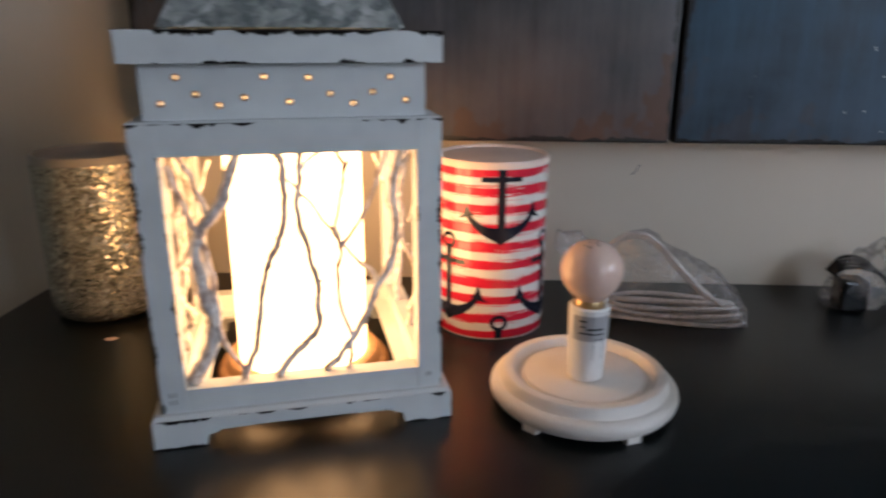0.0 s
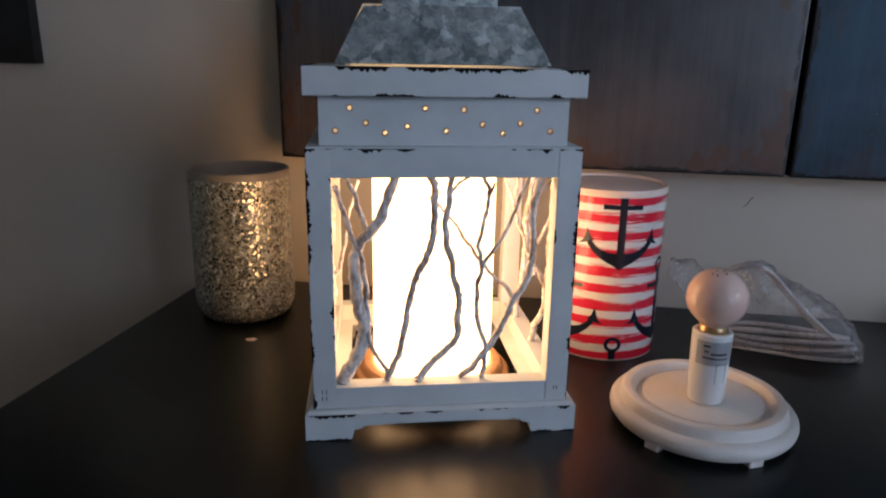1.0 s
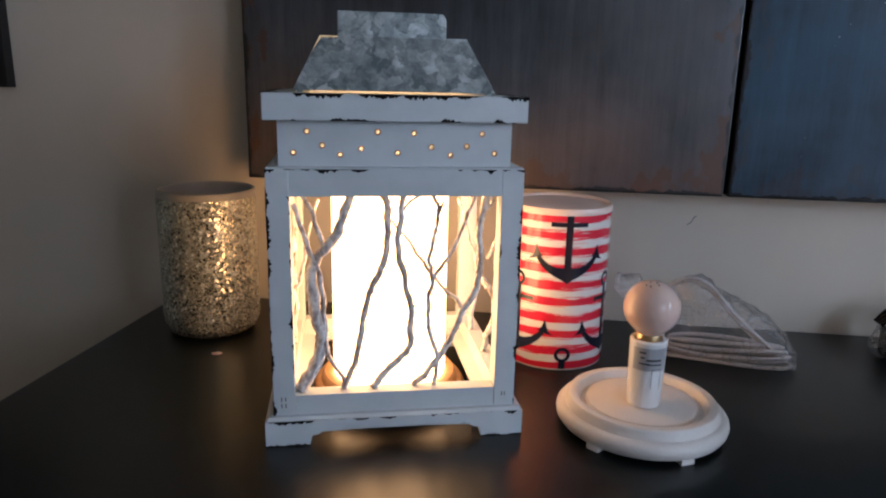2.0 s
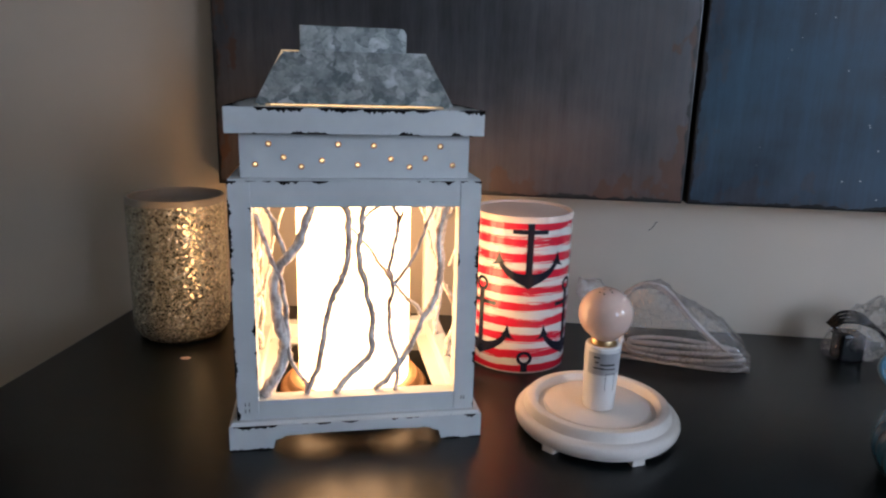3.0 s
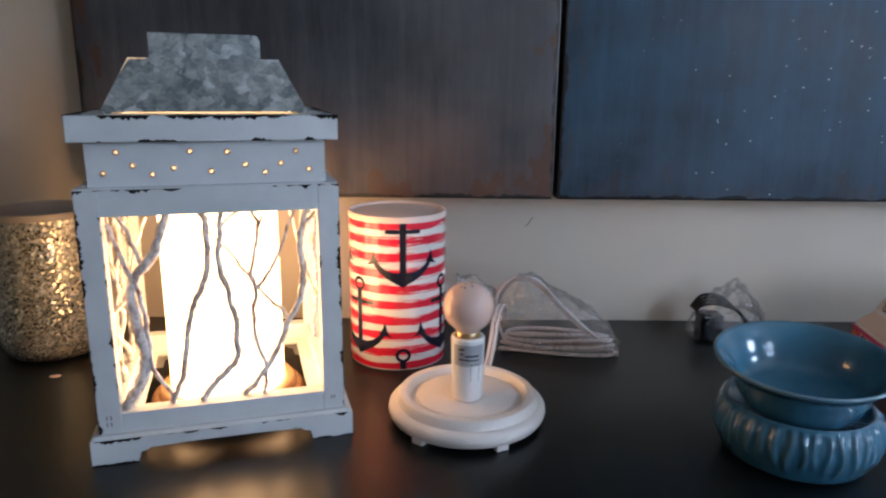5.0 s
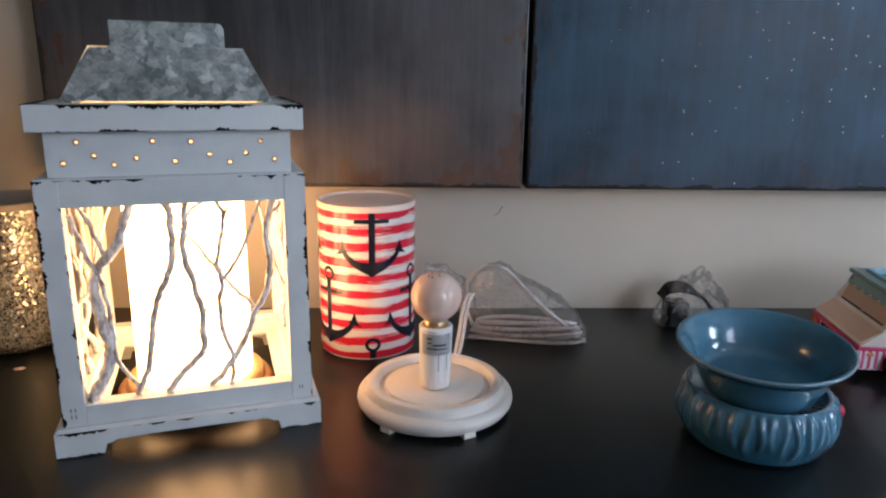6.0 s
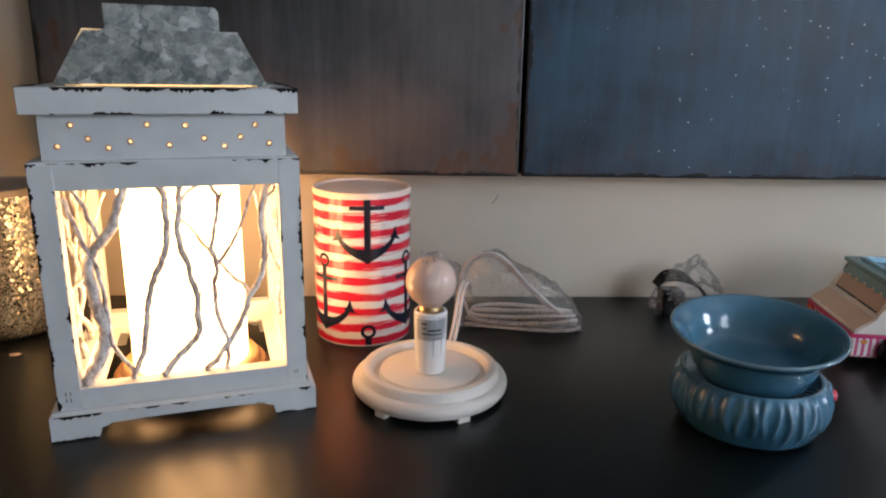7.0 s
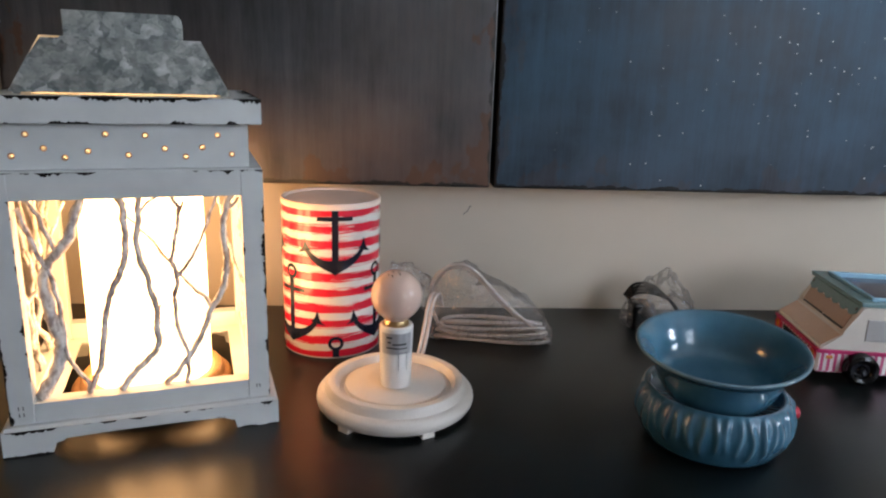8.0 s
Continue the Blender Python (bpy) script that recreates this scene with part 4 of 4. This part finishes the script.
def cord_bag(s):
    x = 0.181 + 0.184 * s
    keys = ((0.0, 0.050), (0.06, 0.088), (0.13, 0.108), (0.22, 0.118), (0.30, 0.119), (0.40, 0.110), (0.55, 0.094), (0.72, 0.080), (0.86, 0.062), (0.95, 0.042), (1.0, 0.022))
    top = float(np.interp(s, [k for k, _ in keys], [v for _, v in keys]))
    return (x, 0.874 - 0.10 * (x - 0.28), top / 2), 0.010 + 0.024 * math.sin(math.pi * min(1, max(0.05, s * 0.9 + 0.05))) ** 0.5, top / 2




def bag_mouth(s):
    x = 0.128 + 0.062 * s
    low, high = 0.092 - 0.065 * s, 0.112 + 0.010 * math.sin(5.0 * s) - 0.010 * s
    return (x, 0.886 + 0.006 * s, (low + high) / 2), 0.003 + 0.012 * s, (high - low) / 2


part("bag_mouth", crumpled_bag(bag_mouth, 28, 24, 7.0, 0.008), FILM, cord_pack, "loose gathered mouth of the bag", smooth="all")
part("plastic_bag", crumpled_bag(cord_bag, 40, 56, 4.0, 0.006), FILM, cord_pack, "clear creased plastic bag", smooth="all")


# ---------- black adapter in a clear bag ----------
adapter = thing("power_adapter", pose(0, 0, TOP), "black power adapter and cable in a crumpled clear bag", "power adapter")
part("adapter_body", box(0.509, 0.543, 0.918, 0.952, 0.0008, 0.043, 0.004), GLOSS_BLACK, adapter)
for k in range(4):
    bm = bmesh.new()
    add_tube(bm, glide([(0.506, 0.945 + 0.006 * k, 0.044), (0.520, 0.940 + 0.006 * k, 0.055 + 0.003 * k), (0.550, 0.945 + 0.006 * k, 0.052 + 0.003 * k), (0.582, 0.955 + 0.004 * k, 0.036), (0.600, 0.962, 0.008 + 0.003 * k)], 7), 0.0024, 8)
    part("cable", bm, GLOSS_BLACK, adapter, smooth="all")


def adapter_bag(s):
    x = 0.502 + 0.112 * s
    keys = ((0.0, 0.026), (0.12, 0.056), (0.30, 0.074), (0.50, 0.088), (0.68, 0.085), (0.85, 0.058), (1.0, 0.020))
    top = float(np.interp(s, [k for k, _ in keys], [v for _, v in keys]))
    return (x, 0.945, top / 2), 0.036 * (0.55 + 0.45 * math.sin(math.pi * s)), top / 2


part("plastic_bag", crumpled_bag(adapter_bag, 44, 48, 9.0, 0.012), FILM, adapter, "crumpled clear plastic bag", smooth="all")


# ---------- ceramic food truck ----------
def make_pink_stripes():
    n = Nodes("pink_white_stripes")
    x, y, z = n.xyz()
    wave = n.math("FRACT", n.math("DIVIDE", n.math("ADD", x, n.math("MULTIPLY", y, 0.8)), 0.0080))
    return n.done(n.mix(n.ramp(wave, 0.48, 0.54), (0.80, 0.72, 0.72), (0.62, 0.10, 0.22)), 0.22, 0.0, Coat_Weight=0.3)


PINK = make_pink_stripes()
TRUCK_WHITE = plain("truck_white_glaze", (0.70, 0.65, 0.58), 0.22, vary=0.04, bump=0.0)
TEAL = plain("truck_teal_glaze", (0.15, 0.27, 0.285), 0.25, vary=0.08, bump=0.0)
SKY_BLUE = plain("truck_blue_glaze", (0.22, 0.47, 0.62), 0.2, vary=0.06, bump=0.0)
DEEP_BLUE = plain("truck_navy_wax", (0.012, 0.018, 0.075), 0.2, bump=0.0)
MAGENTA = plain("truck_magenta_line", (0.55, 0.03, 0.14), 0.3, bump=0.0)
PANE_GREY = plain("truck_window_grey", (0.46, 0.45, 0.44), 0.18, vary=0.05, bump=0.0)
AMBER = plain("truck_amber_light", (0.65, 0.24, 0.05), 0.25, bump=0.0)
truck = thing("food_truck", pose(0.6980, 0.7415, TOP, 0, 0, -9) @ Matrix.Scale(1.055, 4), "ceramic food-truck warmer, pink stripes, white cab and teal roof", "food truck")
W, L = 0.140, 0.215
place = lambda u, v, w: (u, w, v)
low = prism([(0.0, 0.011), (L, 0.011), (L, 0.0385), (0.0, 0.0385)], place, W)
bmesh.ops.bevel(low, geom=list(low.edges), offset=0.002, segments=2, affect="EDGES")
part("lower_body", low, PINK, truck, "pink and white striped lower body")
line = prism([(-0.0012, 0.0375), (L + 0.001, 0.0375), (L + 0.001, 0.0415), (-0.0012, 0.0415)], lambda u, v, w: (u, -0.0012 + w, v), W + 0.0024)
part("waist_line", line, MAGENTA, truck, "magenta waist line")
cab = prism([(0.0, 0.0415), (L, 0.0415), (L, 0.1005), (0.044, 0.1005), (0.028, 0.0648), (0.025, 0.0622), (0.001, 0.0455)], place, W)
bmesh.ops.bevel(cab, geom=list(cab.edges), offset=0.0022, segments=2, affect="EDGES")
part("cab", cab, TRUCK_WHITE, truck, "white glazed cab")


def slope_patch(x0, z0, x1, z1, y0, y1, out, material, name, label=""):
    """A thin raised plate on the sloping windscreen."""
    bm = bmesh.new()
    way = Vector((x1 - x0, 0, z1 - z0)).normalized()
    off = Vector((-way.z, 0, way.x)) * out
    a = [Vector((x0, y0, z0)), Vector((x0, y1, z0)), Vector((x1, y1, z1)), Vector((x1, y0, z1))]
    near = [bm.verts.new(p + off) for p in a]
    far = [bm.verts.new(p - off * 0.5) for p in a]
    bm.faces.new(near), bm.faces.new(far[::-1])
    for i in range(4):
        j = (i + 1) % 4
        bm.faces.new((near[i], near[j], far[j], far[i]))
    return part(name, bm, material, truck, label)


WINDSCREEN = plain("windscreen_beige", (0.42, 0.285, 0.20), 0.2, vary=0.06, bump=0.0)
slope_patch(0.0296, 0.0685, 0.0378, 0.0868, 0.010, W - 0.010, 0.0008, WINDSCREEN, "windscreen", "brownish windscreen")
for y0, y1 in ((0.012, 0.064), (0.070, 0.126)):
    slope_patch(0.0287, 0.0664, 0.0295, 0.0682, y0, y1, 0.0018, BLACK, "wiper")
HOOD = plain("hood_tan_glaze", (0.66, 0.50, 0.385), 0.24, vary=0.05, bump=0.0)
slope_patch(0.003, 0.0470, 0.0240, 0.0615, 0.002, W - 0.002, 0.0006, HOOD, "hood", "tan hood")
# scalloped awning along the top of the windscreen
count = 6
rim = [(0.004, 0.0992)]
for k in range(count):
    y0, y1 = 0.004 + k * (W - 0.008) / count, 0.004 + (k + 1) * (W - 0.008) / count
    rim += [(y0 + (y1 - y0) * i / 6, 0.0902 - 0.0045 * math.sin(math.pi * i / 6)) for i in range(7 if k == count - 1 else 6)]
rim.append((W - 0.004, 0.0992))
bm = prism(rim, lambda u, v, w: (0.0393 + (v - 0.0902) * 0.448 - 0.0016 + w, u, v), 0.0014)
part("awning", bm, TEAL, truck, "scalloped teal awning")
bm = bmesh.new()
for x0, x1, y0, y1 in ((0.040, L + 0.003, -0.003, 0.008), (0.040, L + 0.003, W - 0.008, W + 0.003), (0.040, 0.056, 0.008, W - 0.008), (L - 0.008, L + 0.003, 0.008, W - 0.008)):
    add_box(bm, x0, x1, y0, y1, 0.1007, 0.1065, 0.001)
part("roof", bm, TEAL, truck, "teal roof slab")
bm = bmesh.new()
D0, D1, E0, E1 = 0.0565, L - 0.0085, 0.0085, W - 0.0085
for x0, x1, y0, y1 in ((D0, D1, E0, E0 + 0.005), (D0, D1, E1 - 0.005, E1), (D0, D0 + 0.005, E0 + 0.005, E1 - 0.005), (D1 - 0.005, D1, E0 + 0.005, E1 - 0.005)):
    add_box(bm, x0, x1, y0, y1, 0.1007, 0.1100, 0.0015)
part("dish_rim", bm, SKY_BLUE, truck, "pale blue dish rim")
part("dish_floor", box(D0 + 0.004, D1 - 0.004, E0 + 0.004, E1 - 0.004, 0.1008, 0.1030), DEEP_BLUE, truck, "dark blue dish floor")
part("side_window", box(0.052, 0.092, -0.0010, 0.002, 0.056, 0.084, 0.0009), PANE_GREY, truck)
part("side_window", box(0.115, 0.185, -0.0010, 0.002, 0.054, 0.086, 0.0009), PANE_GREY, truck)
for x in (0.051, 0.168):
    for y, turn in ((-0.006, 90), (W + 0.006, -90)):
        wheel = part("wheel", revolve([(0.0, 0.004), (0.0095, 0.004), (0.0110, 0.0065), (0.0150, 0.0080), (0.0195, 0.0065), (0.0205, 0.001), (0.0205, -0.006), (0.0, -0.006)], 40), GLOSS_BLACK, truck, "glossy black wheel", smooth=True, at=pose(x, y, 0.0207, turn, 0, 0))
        part("hub", revolve([(0.0, 0.0075), (0.0040, 0.0070), (0.0060, 0.0045), (0.0, 0.0040)], 24), GLOSS_BLACK, wheel, smooth=True)
for y in (0.012, W - 0.012):
    part("headlight", revolve([(0.0, 0.0), (0.006, 0.0), (0.0055, 0.002), (0.0, 0.003)], 20), AMBER, truck, "amber lamp", smooth=True, at=pose(0.0002, y, 0.030, 0, -90, 0))
for y in (0.008, W - 0.008):
    part("screw", revolve([(0.0, 0.0), (0.0026, 0.0), (0.0022, 0.0012), (0.0, 0.0015)], 16), BLACK, truck, smooth=True, at=pose(0.0408, y, 0.0945, 0, -67, 0))
part("grille", box(-0.0014, 0.002, 0.030, W - 0.030, 0.0235, 0.0345, 0.0008), GLOSS_BLACK, truck, "black front grille")
for y in (0.012, W - 0.012):
    part("headlight_ring", revolve([(0.0062, 0.0), (0.0085, 0.0), (0.0085, 0.0022), (0.0062, 0.0022), (0.0062, 0.0)], 24), RED, truck, "red headlight surround", smooth=True, at=pose(0.0002, y, 0.030, 0, -90, 0))
part("side_marker", box(0.010, 0.018, -0.0010, 0.001, 0.030, 0.0345, 0.0008), AMBER, truck, "small amber marker")


# ---------- flake on the table ----------
bm = bmesh.new()
ring = [bm.verts.new((0.0075 * math.cos(t) * (1 + 0.15 * math.sin(3 * t)), 0.0048 * math.sin(t), 0.0005)) for t in (2 * math.pi * k / 14 for k in range(14))]
tip = [bm.verts.new((v.co.x * 0.8, v.co.y * 0.7, 0.0016 + 0.0006 * math.sin(v.co.x * 500))) for v in ring]
bm.faces.new(ring[::-1]), bm.faces.new(tip)
for i in range(14):
    bm.faces.new((ring[i], ring[(i + 1) % 14], tip[(i + 1) % 14], tip[i]))
flake = tagged(part("flake", bm, PETAL), "tiny pale pink flake lying on the dark table", "flake")
flake.matrix_basis = pose(-0.4030, 0.7770, TOP, 0, 0, 10)
